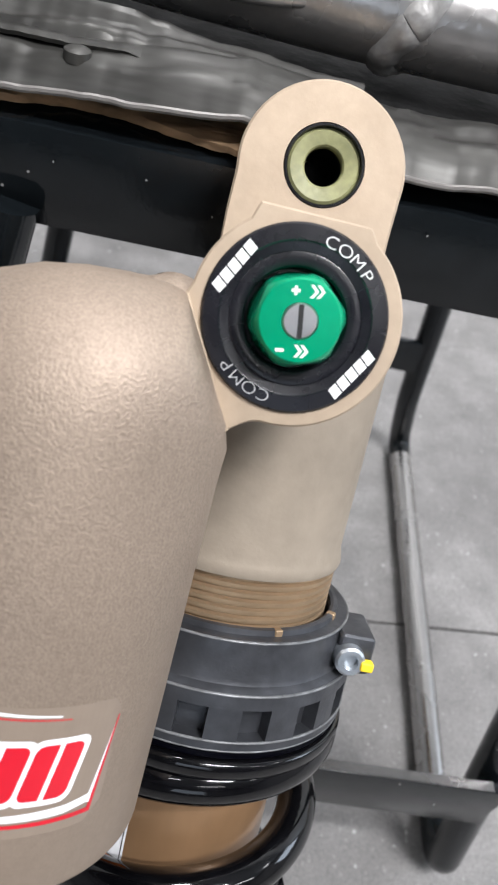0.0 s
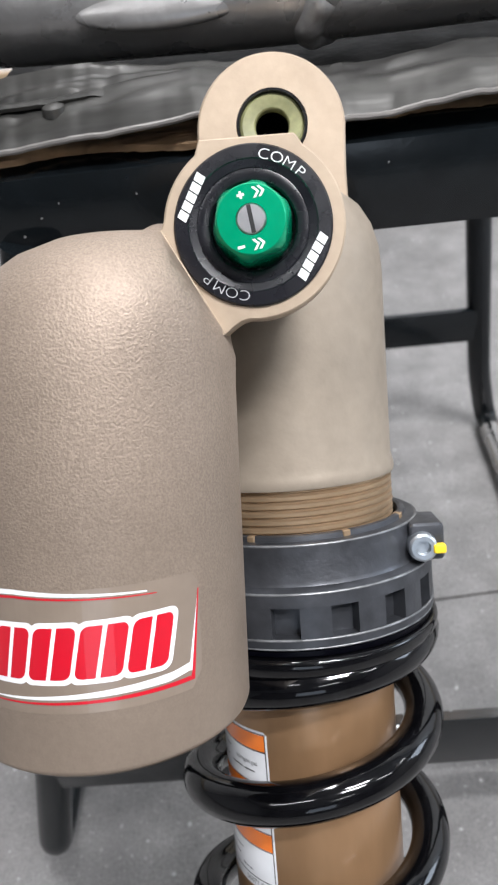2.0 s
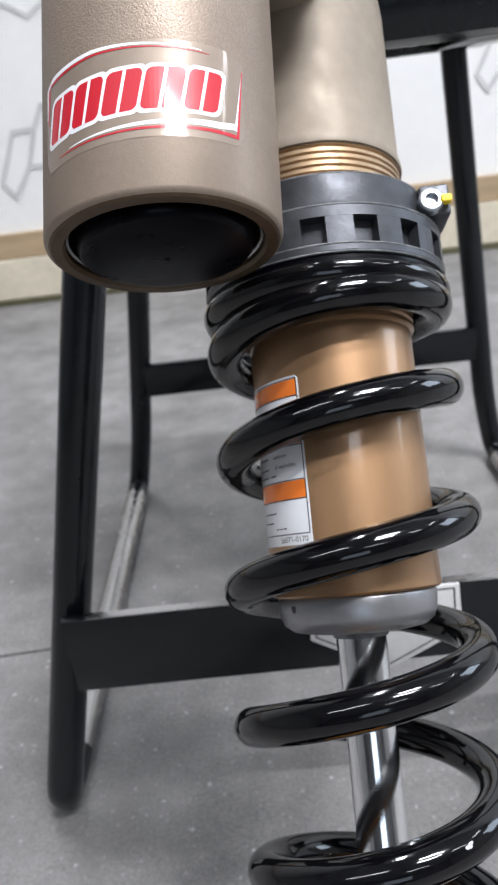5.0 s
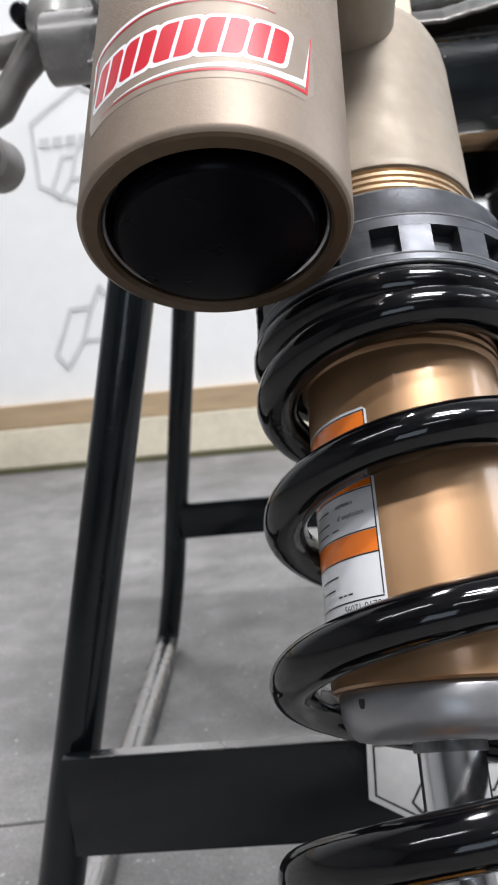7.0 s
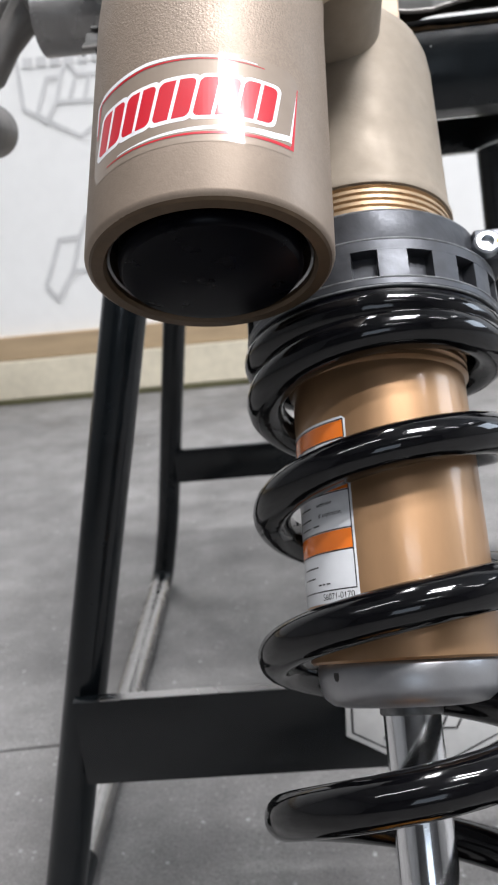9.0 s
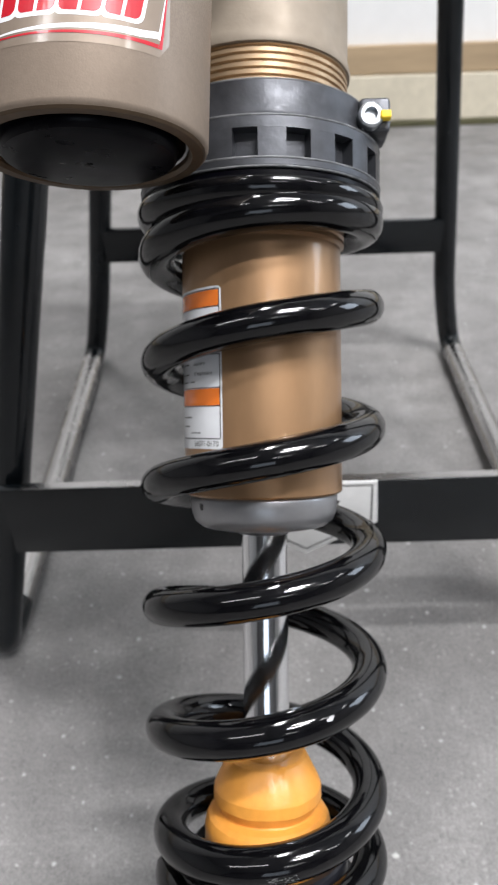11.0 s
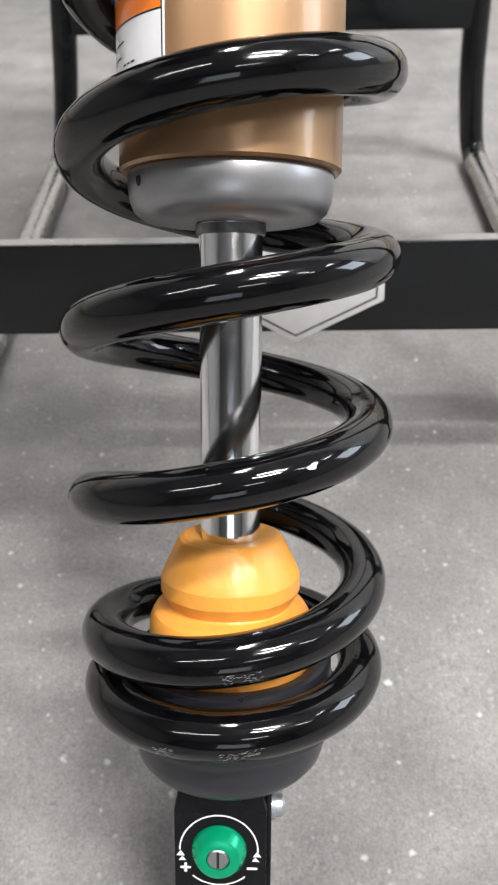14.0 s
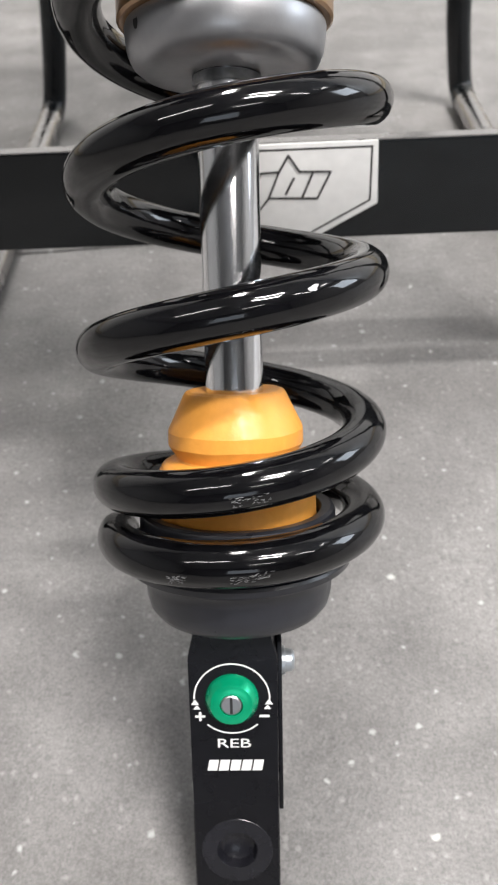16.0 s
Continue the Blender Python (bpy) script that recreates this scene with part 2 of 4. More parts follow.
STICKER = mat("white_plate", (0.78, 0.78, 0.77), 0.35, var=0.06, big=30, fine=200, bump=0.00005, grain=300)
GLOW = bpy.data.materials.new("lamp_diffuser")
GLOW.use_nodes = True
GLOW.node_tree.nodes["Principled BSDF"].inputs["Emission Color"].default_value = (1.0, 0.98, 0.96, 1)
GLOW.node_tree.nodes["Principled BSDF"].inputs["Emission Strength"].default_value = 6.0


# ---- shapes ----
MM = 0.001


def part(name, bm, material, parent=None, label="", scale=MM, sharp=35, smooth=True):
    """One mesh object from a bmesh in millimetres, under its thing."""
    if scale != 1:
        bmesh.ops.scale(bm, vec=(scale,) * 3, verts=bm.verts)
    me = bpy.data.meshes.new(name)
    bmesh.ops.recalc_face_normals(bm, faces=bm.faces)
    for f in bm.faces:
        f.smooth = smooth
    bm.to_mesh(me)
    bm.free()
    if smooth:
        me.set_sharp_from_angle(angle=radians(sharp))
    me.materials.append(material)
    ob = new(name, me)
    if parent is not None:
        ob.parent = parent
    if label:
        ob["label"] = label
    return ob


def lathe(profile, n=72, axis="z", at=(0, 0, 0), bm=None, closed=False):
    """A turned body: (radius, height) pairs about an axis: z up, or y, which runs to the front as height grows."""
    bm = bm or bmesh.new()
    rings = []
    for r, h in profile:
        ring = []
        for i in range(n if r > 1e-6 else 1):
            a = 2 * math.pi * i / n
            x, y = r * math.cos(a), r * math.sin(a)
            p = (x, y, h) if axis == "z" else (x, -h, y) if axis == "y" else (h, x, y)
            ring.append(bm.verts.new((p[0] + at[0], p[1] + at[1], p[2] + at[2])))
        rings.append(ring)
    pairs = list(zip(rings, rings[1:])) + ([(rings[-1], rings[0])] if closed else [])
    for a, b in pairs:
        for i in range(n):
            j = (i + 1) % n
            if len(a) == 1 and len(b) == 1:
                continue
            if len(a) == 1:
                bm.faces.new((a[0], b[i], b[j]))
            elif len(b) == 1:
                bm.faces.new((a[i], a[j], b[0]))
            else:
                bm.faces.new((a[i], a[j], b[j], b[i]))
    return bm


def tube(points, radius, n=16, bm=None, flat=None):
    """A round bar along points, with closed ends; radius may be a list."""
    bm = bm or bmesh.new()
    pts = [Vector(p) for p in points]
    radii = radius if isinstance(radius, (list, tuple)) else [radius] * len(pts)
    side, rings = None, []
    for i, p in enumerate(pts):
        d = (pts[min(i + 1, len(pts) - 1)] - pts[max(i - 1, 0)]).normalized()
        if side is None:
            side = d.orthogonal().normalized()
        side = (side - d * side.dot(d)).normalized()
        other = d.cross(side)
        rings.append([bm.verts.new(p + (side * math.cos(2 * math.pi * k / n) + other * math.sin(2 * math.pi * k / n)) * radii[i]) for k in range(n)])
    for a, b in zip(rings, rings[1:]):
        for k in range(n):
            bm.faces.new((a[k], a[(k + 1) % n], b[(k + 1) % n], b[k]))
    bm.faces.new(rings[0])
    bm.faces.new(rings[-1])
    return bm


def rounded(points, radius, steps=6):
    """A path whose corners are turned into arcs."""
    pts = [Vector(p) for p in points]
    out = [pts[0]]
    for a, b, c in zip(pts, pts[1:], pts[2:]):
        p, q = b + (a - b).normalized() * radius, b + (c - b).normalized() * radius
        for i in range(steps + 1):
            t = i / steps
            out.append(p * (1 - t) ** 2 + b * 2 * t * (1 - t) + q * t * t)
    out.append(pts[-1])
    return out


def bevel(bm, width, segments=2):
    bmesh.ops.bevel(bm, geom=list(bm.edges), offset=width, segments=segments, profile=0.6, affect="EDGES", clamp_overlap=True)
    return bm


def block(centre, size, width=0.0, segments=2, turn=None):
    bm = bmesh.new()
    bmesh.ops.create_cube(bm, size=1)
    bmesh.ops.scale(bm, vec=size, verts=bm.verts)
    if width:
        bevel(bm, width, segments)
    if turn is not None:
        bmesh.ops.transform(bm, matrix=turn, verts=bm.verts)
    bmesh.ops.translate(bm, vec=centre, verts=bm.verts)
    return bm


def joined(*parts):
    """Several bmeshes as one."""
    out = bmesh.new()
    for b in parts:
        me = bpy.data.meshes.new("joined")
        b.to_mesh(me)
        b.free()
        out.from_mesh(me)
        bpy.data.meshes.remove(me)
    return out


def prism(outline, front, back, width=0.0):
    """A plate from an outline of (right, height), between two depths towards the front."""
    bm = bmesh.new()
    a = [bm.verts.new((x, -front, z)) for x, z in outline]
    b = [bm.verts.new((x, -back, z)) for x, z in outline]
    bm.faces.new(a)
    bm.faces.new(b[::-1])
    n = len(a)
    for i in range(n):
        bm.faces.new((a[i], b[i], b[(i + 1) % n], a[(i + 1) % n]))
    if width:
        bevel(bm, width, 2)
    return bm


def holed_plate(outline, centre, hole, front, back, n=72, chamfer=0.6):
    """A plate with a round hole; the outline is star-shaped about the hole's centre."""
    cx, cz = centre

    def reach(a):
        d, best = (math.cos(a), math.sin(a)), 0.0
        for (x0, z0), (x1, z1) in zip(outline, outline[1:] + outline[:1]):
            x0, z0, x1, z1 = x0 - cx, z0 - cz, x1 - cx, z1 - cz
            den = d[0] * (z1 - z0) - d[1] * (x1 - x0)
            if abs(den) < 1e-9:
                continue
            t = (x0 * (z1 - z0) - z0 * (x1 - x0)) / den
            s = (x0 * d[1] - z0 * d[0]) / den
            if t > 0 and -1e-6 <= s <= 1 + 1e-6:
                best = max(best, t)
        return best

    bm = bmesh.new()
    loops = []
    for kind in ("hole_back", "hole_front", "face_front", "side_front", "side_back"):
        ring = []
        for i in range(n):
            a = 2 * math.pi * i / n
            r = reach(a)
            r, depth = {"hole_back": (hole, back), "hole_front": (hole, front), "face_front": (r - chamfer, front), "side_front": (r, front - chamfer), "side_back": (r, back)}[kind]
            ring.append(bm.verts.new((cx + r * math.cos(a), -depth, cz + r * math.sin(a))))
        loops.append(ring)
    for a, b in list(zip(loops, loops[1:])) + [(loops[-1], loops[0])]:
        for i in range(n):
            bm.faces.new((a[i], a[(i + 1) % n], b[(i + 1) % n], b[i]))
    return bm


def arc(cx, cz, r, start, end, n):
    return [(cx + r * math.cos(radians(start + (end - start) * i / n)), cz + r * math.sin(radians(start + (end - start) * i / n))) for i in range(n + 1)]


def glyphs(text, size, bold=0.0):
    """Built-in letters as a flat bmesh in the xz plane, centred."""
    cu = bpy.data.curves.new("letters", "FONT")
    cu.body, cu.size, cu.align_x, cu.align_y, cu.offset = text, size, "CENTER", "CENTER", bold
    ob = new("letters", cu)
    bpy.context.view_layer.update()
    me = bpy.data.meshes.new_from_object(ob.evaluated_get(bpy.context.evaluated_depsgraph_get()))
    bm = bmesh.new()
    bm.from_mesh(me)
    bpy.data.objects.remove(ob)
    bpy.data.curves.remove(cu)
    bpy.data.meshes.remove(me)
    for v in bm.verts:
        v.co = Vector((v.co.x, 0, v.co.y))
    return bm


def moved(bm, x=0, y=0, z=0, spin=0, sx=1, sz=1, shear=0):
    """Turns flat shapes within the xz plane by spin degrees, and shifts them."""
    c, s = math.cos(radians(spin)), math.sin(radians(spin))
    for v in bm.verts:
        px, pz = v.co.x * sx + v.co.z * shear, v.co.z * sz
        v.co = Vector((px * c - pz * s + x, v.co.y + y, px * s + pz * c + z))
    return bm


def flat(polygons, y=0.0, lift=0.0):
    """Flat convex shapes of (right, height), all in one plane."""
    bm = bmesh.new()
    for i, poly in enumerate(polygons):
        bm.faces.new([bm.verts.new((x, y - i * lift, z)) for x, z in poly])
    return bm


def wrapped(polygons, cx, cy, radius, middle, step=1.2):
    """Flat convex shapes laid round an upright cylinder. x runs along the arc from the angle `middle` (degrees to the right of the front)."""
    bm = bmesh.new()

    def clip(poly, side, bound):
        out = []
        for (x0, z0), (x1, z1) in zip(poly, poly[1:] + poly[:1]):
            in0, in1 = side * (x0 - bound) >= 0, side * (x1 - bound) >= 0
            if in0:
                out.append((x0, z0))
            if in0 != in1:
                t = (bound - x0) / (x1 - x0)
                out.append((bound, z0 + t * (z1 - z0)))
        return out

    for poly in polygons:
        poly = list(poly)
        lo, hi = min(p[0] for p in poly), max(p[0] for p in poly)
        k = math.floor(lo / step)
        while k * step < hi:
            piece = clip(clip(poly, 1, k * step), -1, (k + 1) * step)
            k += 1
            clean = [p for i, p in enumerate(piece) if math.dist(p, piece[i - 1]) > 1e-4]
            if len(clean) < 3:
                continue
            vs = []
            for x, z in clean:
                a = radians(middle) + x / radius
                vs.append(bm.verts.new((cx + radius * math.sin(a), cy - radius * math.cos(a), z)))
            bm.faces.new(vs)
    return bm


def bent(bm, cx, cy, radius, middle):
    """Wraps flat letters round an upright cylinder."""
    for v in bm.verts:
        a = radians(middle) + v.co.x / radius
        v.co = Vector((cx + radius * math.sin(a), cy - radius * math.cos(a), v.co.z))
    return bm


def thing(name, label, category, m=None, group=""):
    ob = new(name)
    ob.empty_display_size = 0.05
    if m is not None:
        ob.matrix_basis = m
    return tagged(ob, label, category, group)


def setting(name, bm, material, label, category, scale=1.0, parent=None, smooth=False):
    return tagged(part(name, bm, material, parent, scale=scale, smooth=smooth), label, category, kind="structure")


def slab(x0, x1, y0, y1, z0, z1, width=0.0):
    return block(((x0 + x1) / 2, (y0 + y1) / 2, (z0 + z1) / 2), (x1 - x0, y1 - y0, z1 - z0), width)


# ---- the room ----
WALL_Y = 1.6
X0, X1, Y0 = -3.6, 4.2, -4.0
setting("subfloor", slab(X0, X1, Y0, WALL_Y, -0.05, -0.006), TRIM_DARK, "dark screed below the floor joints", "floor")
floor = setting("floor", slab(X0, X1, Y0, -3.9, -0.006, 0.0), FLOOR, "dark grey speckled rubber floor with narrow joints", "floor")
JOINT_TURN = pose(0.1, 0.4225, 0, 0, 0, 4.0)
for y0, y1 in ((-4.3, -3.3205), (-3.3195, -2.0805), (-2.0795, -1.2405), (-1.2395, -0.0012), (0.0012, 1.3)):
    bm = slab(X0 - 0.3, X1 + 0.3, y0, y1, -0.006, 0.0, 0.0012)
    bmesh.ops.transform(bm, matrix=JOINT_TURN, verts=bm.verts)
    part("floor_sheet", bm, FLOOR, floor, scale=1, smooth=False)
wall_north = setting("wall_north", slab(X0, X1, WALL_Y, WALL_Y + 0.12, 0, CEILING), WALL, "white panelled workshop wall with grey printed emblems", "wall")
SOUTH, EAST = (-0.6, 1.0, 0.8, 2.0), (0.0, 1.4, 0.9, 2.2)
a0, a1, c0, c1 = SOUTH
# unseen wall, kept dark to deepen what the front faces reflect
setting("wall_south", joined(slab(X0, a0, Y0 - 0.12, Y0, 0, CEILING), slab(a1, X1, Y0 - 0.12, Y0, 0, CEILING), slab(a0, a1, Y0 - 0.12, Y0, 0, c0), slab(a0, a1, Y0 - 0.12, Y0, c1, CEILING)), DARK_BACKDROP, "unseen wall set dark grey to deepen reflections", "wall")
setting("wall_west", slab(X0 - 0.12, X0, Y0 - 0.12, WALL_Y + 0.12, 0, CEILING), PAINT, "plain pale grey painted wall", "wall")
b0, b1, d0, d1 = EAST
setting("wall_east", joined(slab(X1, X1 + 0.12, Y0 - 0.12, b0, 0, CEILING), slab(X1, X1 + 0.12, b1, WALL_Y + 0.12, 0, CEILING), slab(X1, X1 + 0.12, b0, b1, 0, d0), slab(X1, X1 + 0.12, b0, b1, d1, CEILING)), PAINT, "plain pale grey painted wall", "wall")
setting("ceiling", slab(X0 - 0.12, X1 + 0.12, Y0 - 0.12, WALL_Y + 0.12, CEILING, CEILING + 0.1), CEIL, "plain grey ceiling board", "ceiling")
setting("baseboard", slab(X0, X1, WALL_Y - 0.018, WALL_Y, 0.099, 0.152, 0.003), TRIM_TAN, "tan wooden skirting board below white wall", "baseboard")
setting("trim", slab(X0, X1, WALL_Y - 0.022, WALL_Y, 0.012, 0.098, 0.003), TRIM_CREAM, "cream painted wooden plinth at the floor", "baseboard")
setting("trim", slab(X0, X1, WALL_Y - 0.026, WALL_Y, 0.0, 0.0115, 0.002), TRIM_DARK, "dark olive sealant line at the floor", "trim")


# the folded line emblem, in tenths of its width; the wall and the stand's plate both carry it
WING = [(0.0, 0.0), (-7.7, -16.2), (-3.9, -21.6), (3.3, -11.8), (25.0, -12.7), (30.4, -0.4), (16.8, 0.1), (11.9, 7.5), (7.8, 0.2), (0.0, 0.0)]
WING_FOLDS = [((7.8, 0.2), (3.3, -11.8)), ((14.4, -2.7), (10.9, -10.1)), ((22.6, -0.6), (18.3, -11.8))]


def strokes(lines, width):
    """Line pieces of one width as flat shapes."""
    out = []
    for p, q in lines:
        d = Vector((q[0] - p[0], q[1] - p[1]))
        n = Vector((-d.y, d.x)).normalized() * width / 2
        e = d.normalized() * width * 0.3
        out.append([(p[0] + n.x - e.x, p[1] + n.y - e.y), (q[0] + n.x + e.x, q[1] + n.y + e.y), (q[0] - n.x + e.x, q[1] - n.y + e.y), (p[0] - n.x - e.x, p[1] - n.y - e.y)])
    return out


def wing_lines(x, z, k):
    lines = list(zip(WING, WING[1:])) + WING_FOLDS
    return [((x + p[0] * k, z + p[1] * k), (x + q[0] * k, z + q[1] * k)) for p, q in lines]


def wall_print(shapes, label):
    return part("emblem", flat(shapes, WALL_Y - 0.003, 0.00005), PRINT_GREY, wall_north, label, scale=1, smooth=False)


def badge(x, z, size):
    """An outlined hexagon with a row of unreadable small print and the folded emblem inside."""
    hexa = [(x + math.cos(radians(90 + 60 * i)) * size, z + math.sin(radians(90 + 60 * i)) * size) for i in range(6)]
    shapes = strokes(list(zip(hexa, hexa[1:] + hexa[:1])), size * 0.06) + strokes(wing_lines(x - size * 0.42, z - 0.08 * size, size * 0.031), size * 0.06)
    for i in range(7):
        x0 = x - size * 0.78 + i * size * 0.225
        shapes.append([(x0, z + size * 0.1), (x0 + size * 0.17, z + size * 0.1), (x0 + size * 0.19, z + size * 0.24), (x0 + size * 0.02, z + size * 0.24)])
    wall_print(shapes, "grey printed hexagon badge")


for ex, ez in ((-0.325, 0.672), (0.66, 0.70), (-1.3, 0.70)):
    badge(ex, ez, 0.125)
for ex, ez in ((-0.405, 0.348), (0.585, 0.44), (-1.38, 0.36), (0.1, 1.0)):
    wall_print(strokes(wing_lines(ex, ez, 0.0058), 0.009), "grey printed folded emblem")


def window_or_fill_light(x, y, z, wide, high, turn, watts):
    """Cool area light in a window's opening, inferred or added as fill."""
    data = bpy.data.lights.new("window_or_fill_light", "AREA")
    data.shape, data.size, data.size_y, data.energy, data.color = "RECTANGLE", wide, high, watts, (0.8, 0.89, 1.0)
    new("window_or_fill_light", data).matrix_basis = pose(x, y, z, 90, 0, turn)


# the south window is an added opening that gives cool front fill
window_or_fill_light((a0 + a1) / 2, Y0 - 0.05, (c0 + c1) / 2, a1 - a0, c1 - c0, 0, 12.0)
window_or_fill_light(X1 + 0.05, (b0 + b1) / 2, (d0 + d1) / 2, b1 - b0, d1 - d0, 90, 48.0)
for name, parts in (("fill_window", ((a0, a1, Y0 - 0.1, Y0 - 0.06, c0, c0 + 0.05), (a0, a1, Y0 - 0.1, Y0 - 0.06, c1 - 0.05, c1), (a0, a0 + 0.05, Y0 - 0.1, Y0 - 0.06, c0 + 0.05, c1 - 0.05), (a1 - 0.05, a1, Y0 - 0.1, Y0 - 0.06, c0 + 0.05, c1 - 0.05))), ("window_2", ((X1 + 0.06, X1 + 0.1, b0, b1, d0, d0 + 0.05), (X1 + 0.06, X1 + 0.1, b0, b1, d1 - 0.05, d1), (X1 + 0.06, X1 + 0.1, b0, b0 + 0.05, d0 + 0.05, d1 - 0.05), (X1 + 0.06, X1 + 0.1, b1 - 0.05, b1, d0 + 0.05, d1 - 0.05)))):
    setting(name, joined(*(slab(*q) for q in parts)), TRIM_CREAM, "unseen plain cream window frame in grey wall", "window")


def ceiling_lamp(x, y, watts, wide, long):
    lamp = thing("ceiling_lamp", "unseen white ceiling lamp with long glowing diffuser", "lamp", pose(x, y, CEILING), "ceiling lamps")
    part("housing", block((0, 0, -0.03), (wide + 0.06, long + 0.1, 0.06), 0.008), CEIL, lamp, scale=1)
    part("diffuser", block((0, 0, -0.066), (wide + 0.01, long + 0.02, 0.012), 0.004), GLOW, lamp, "glowing diffuser", scale=1)
    data = bpy.data.lights.new("ceiling_light", "AREA")
    data.shape, data.size, data.size_y, data.energy, data.color = "RECTANGLE", wide, long, watts, (1.0, 0.968, 0.95)
    light = new("ceiling_light", data)
    light.matrix_basis = pose(x, y, CEILING - 0.08)


for lamp_row in LAMPS:
    ceiling_lamp(*lamp_row)


# ---- the stand ----
def stand():
    st = thing("motorcycle_stand", "black steel motorcycle stand with worn plywood top", "stand", pose(0, 0, 0))
    sides = (
        [(0.002, 0.304, 0.392), (-0.0855, 0.254, 0.0108), (-0.0875, 0.640, 0.0108), (-0.0725, 0.628, 0.075), (-0.0195, 0.604, 0.392)],
        [(0.226, 0.304, 0.392), (0.2785, 0.254, 0.0108), (0.2835, 0.640, 0.0108), (0.2685, 0.628, 0.075), (0.230, 0.604, 0.392)],
    )
    for top, front, back, heel, rear in sides:
        part("front_leg", tube(rounded([top, front, [front[i] * 0.9 + back[i] * 0.1 for i in range(3)]], 0.02, 8), 0.0102, 20), STAND_BLACK, st, scale=1)
        # the floor run gets a lighter, silvery metal than the legs
        part("floor_tube", tube([[front[i] * (1 - t) + back[i] * t for i in range(3)] for t in (0.1005, 0.5, 0.94)], 0.0099, 20), SILVERY_STEEL, st, "silvery grey floor tube", scale=1)
        part("rear_leg", tube(rounded([[front[i] * 0.06 + back[i] * 0.94 for i in range(3)], back, heel, rear], 0.022, 8), 0.0102, 20), STAND_BLACK, st, scale=1)
    part("front_rail", slab(-0.058, 0.266, 0.2524, 0.2584, 0.0966, 0.1425, 0.0012), STAND_BLACK, st, scale=1)
    # sheen along the rail's top, put in as a thin pale strip
    part("worn_or_sheen_edge", slab(-0.046, 0.256, 0.2530, 0.2578, 0.1422, 0.1429), SILVERY_STEEL, st, "pale upper edge with painted sheen", scale=1)
    part("rear_rail", slab(-0.057, 0.257, 0.6132, 0.6192, 0.1188, 0.1505, 0.0012), STAND_BLACK, st, scale=1)
    part("top_bar", slab(-0.012, 0.242, 0.304, 0.334, 0.381, 0.4165, 0.012), STAND_BLACK, st, scale=1)
    part("top_bar", slab(-0.012, 0.252, 0.585, 0.615, 0.381, 0.4165, 0.003), STAND_BLACK, st, scale=1)
    for x in (0.003, 0.227):
        part("top_bar", slab(x - 0.015, x + 0.015, 0.3345, 0.5845, 0.381, 0.4165, 0.003), STAND_BLACK, st, scale=1)
    # plywood top with a torn front edge
    rnd = random.Random(4)
    bm = bmesh.new()
    n = 110
    rows = []
    for i in range(n + 1):
        x = -0.010 + 0.25 * i / n
        tear = 0.007 * max(0.0, math.sin(x * 47 + 0.4) * math.sin(x * 23 + 1.0)) + 0.0012 * rnd.random() + 0.005 * noise.noise((x * 45, 2, 1)) + 0.011 * min(1.0, max(0.0, (x - 0.068) / 0.02)) * min(1.0, max(0.35, (0.235 - x) / 0.03))
        top = 0.4205 + 0.003 * noise.noise((x * 32, 0, 3))
        rows.append([bm.verts.new(p) for p in ((x, 0.3075 + tear, 0.4168), (x, 0.3065 + tear * 1.3 + 0.0015 * rnd.random(), 0.4188), (x, 0.3105 + tear * 1.8, top), (x, 0.60, top), (x, 0.60, 0.4168))])
    for a, b in zip(rows, rows[1:]):
        for k in range(5):
            bm.faces.new((a[k], a[(k + 1) % 5], b[(k + 1) % 5], b[k]))
    for row in (rows[0], rows[-1]):
        bm.faces.new(row)
    part("plywood_top", bm, PLYWOOD, st, "torn tan plywood edge", scale=1)
    # small chips in the coating of the front rail and the top bar
    for _ in range(16):
        on_rail = rnd.random() < 0.6
        cx, cz, y = (rnd.uniform(-0.045, 0.26), rnd.uniform(0.098, 0.138), 0.2523) if on_rail else (rnd.uniform(0.0, 0.235), rnd.uniform(0.39, 0.408), 0.3039)
        if 0.06 < cx < 0.152 and on_rail:
            continue
        size = rnd.uniform(0.0003, 0.0008)
        chip = flat([[(cx + size * rnd.uniform(0.5, 1.2) * math.cos(a), cz + size * rnd.uniform(0.5, 1.2) * math.sin(a)) for a in (0, 1, 2, 3, 4, 5)]], y)
        part("paint_chip", chip, WELD, st, "small grey chip", scale=1, smooth=False)
    # white emblem plate on the front rail
    hexa = [(67.6, 142.8), (142.1, 142.9), (144.2, 114.2), (105.5, 91.8), (66.8, 116.5)]
    plate = part("emblem_plate", prism(hexa, -251.1, -252.3, 0.3), STICKER, st, "white pointed plate with black line emblem")
    inner = [(70.2, 140.4), (139.6, 140.5), (140.6, 116.0), (105.5, 95.6), (69.8, 118.2)]
    bars = strokes(list(zip(inner, inner[1:] + inner[:1])), 0.8) + strokes(wing_lines(92.0, 130.4, 1.0), 0.95)
    part("line_emblem", flat(bars, 251.0, 0.02), INK, plate, "thin black line emblem", smooth=False)
    return st


stand()


# ---- what rests on the stand ----
def lip_line(x0, x1, lip, back, seed, n=150):
    """The wandering front edge of a bent sheet."""
    out = []
    for i in range(n + 1):
        x = x0 + (x1 - x0) * i / n
        z = float(np.interp(x, *lip)) + 0.0007 * noise.noise((x * 70, seed, 0)) + 0.0004 * noise.noise((x * 210, seed, 3))
        out.append((x, back + 0.0016 * noise.noise((x * 35, seed, 5)) + 0.0005 * noise.noise((x * 160, seed, 8)), z))
    return out


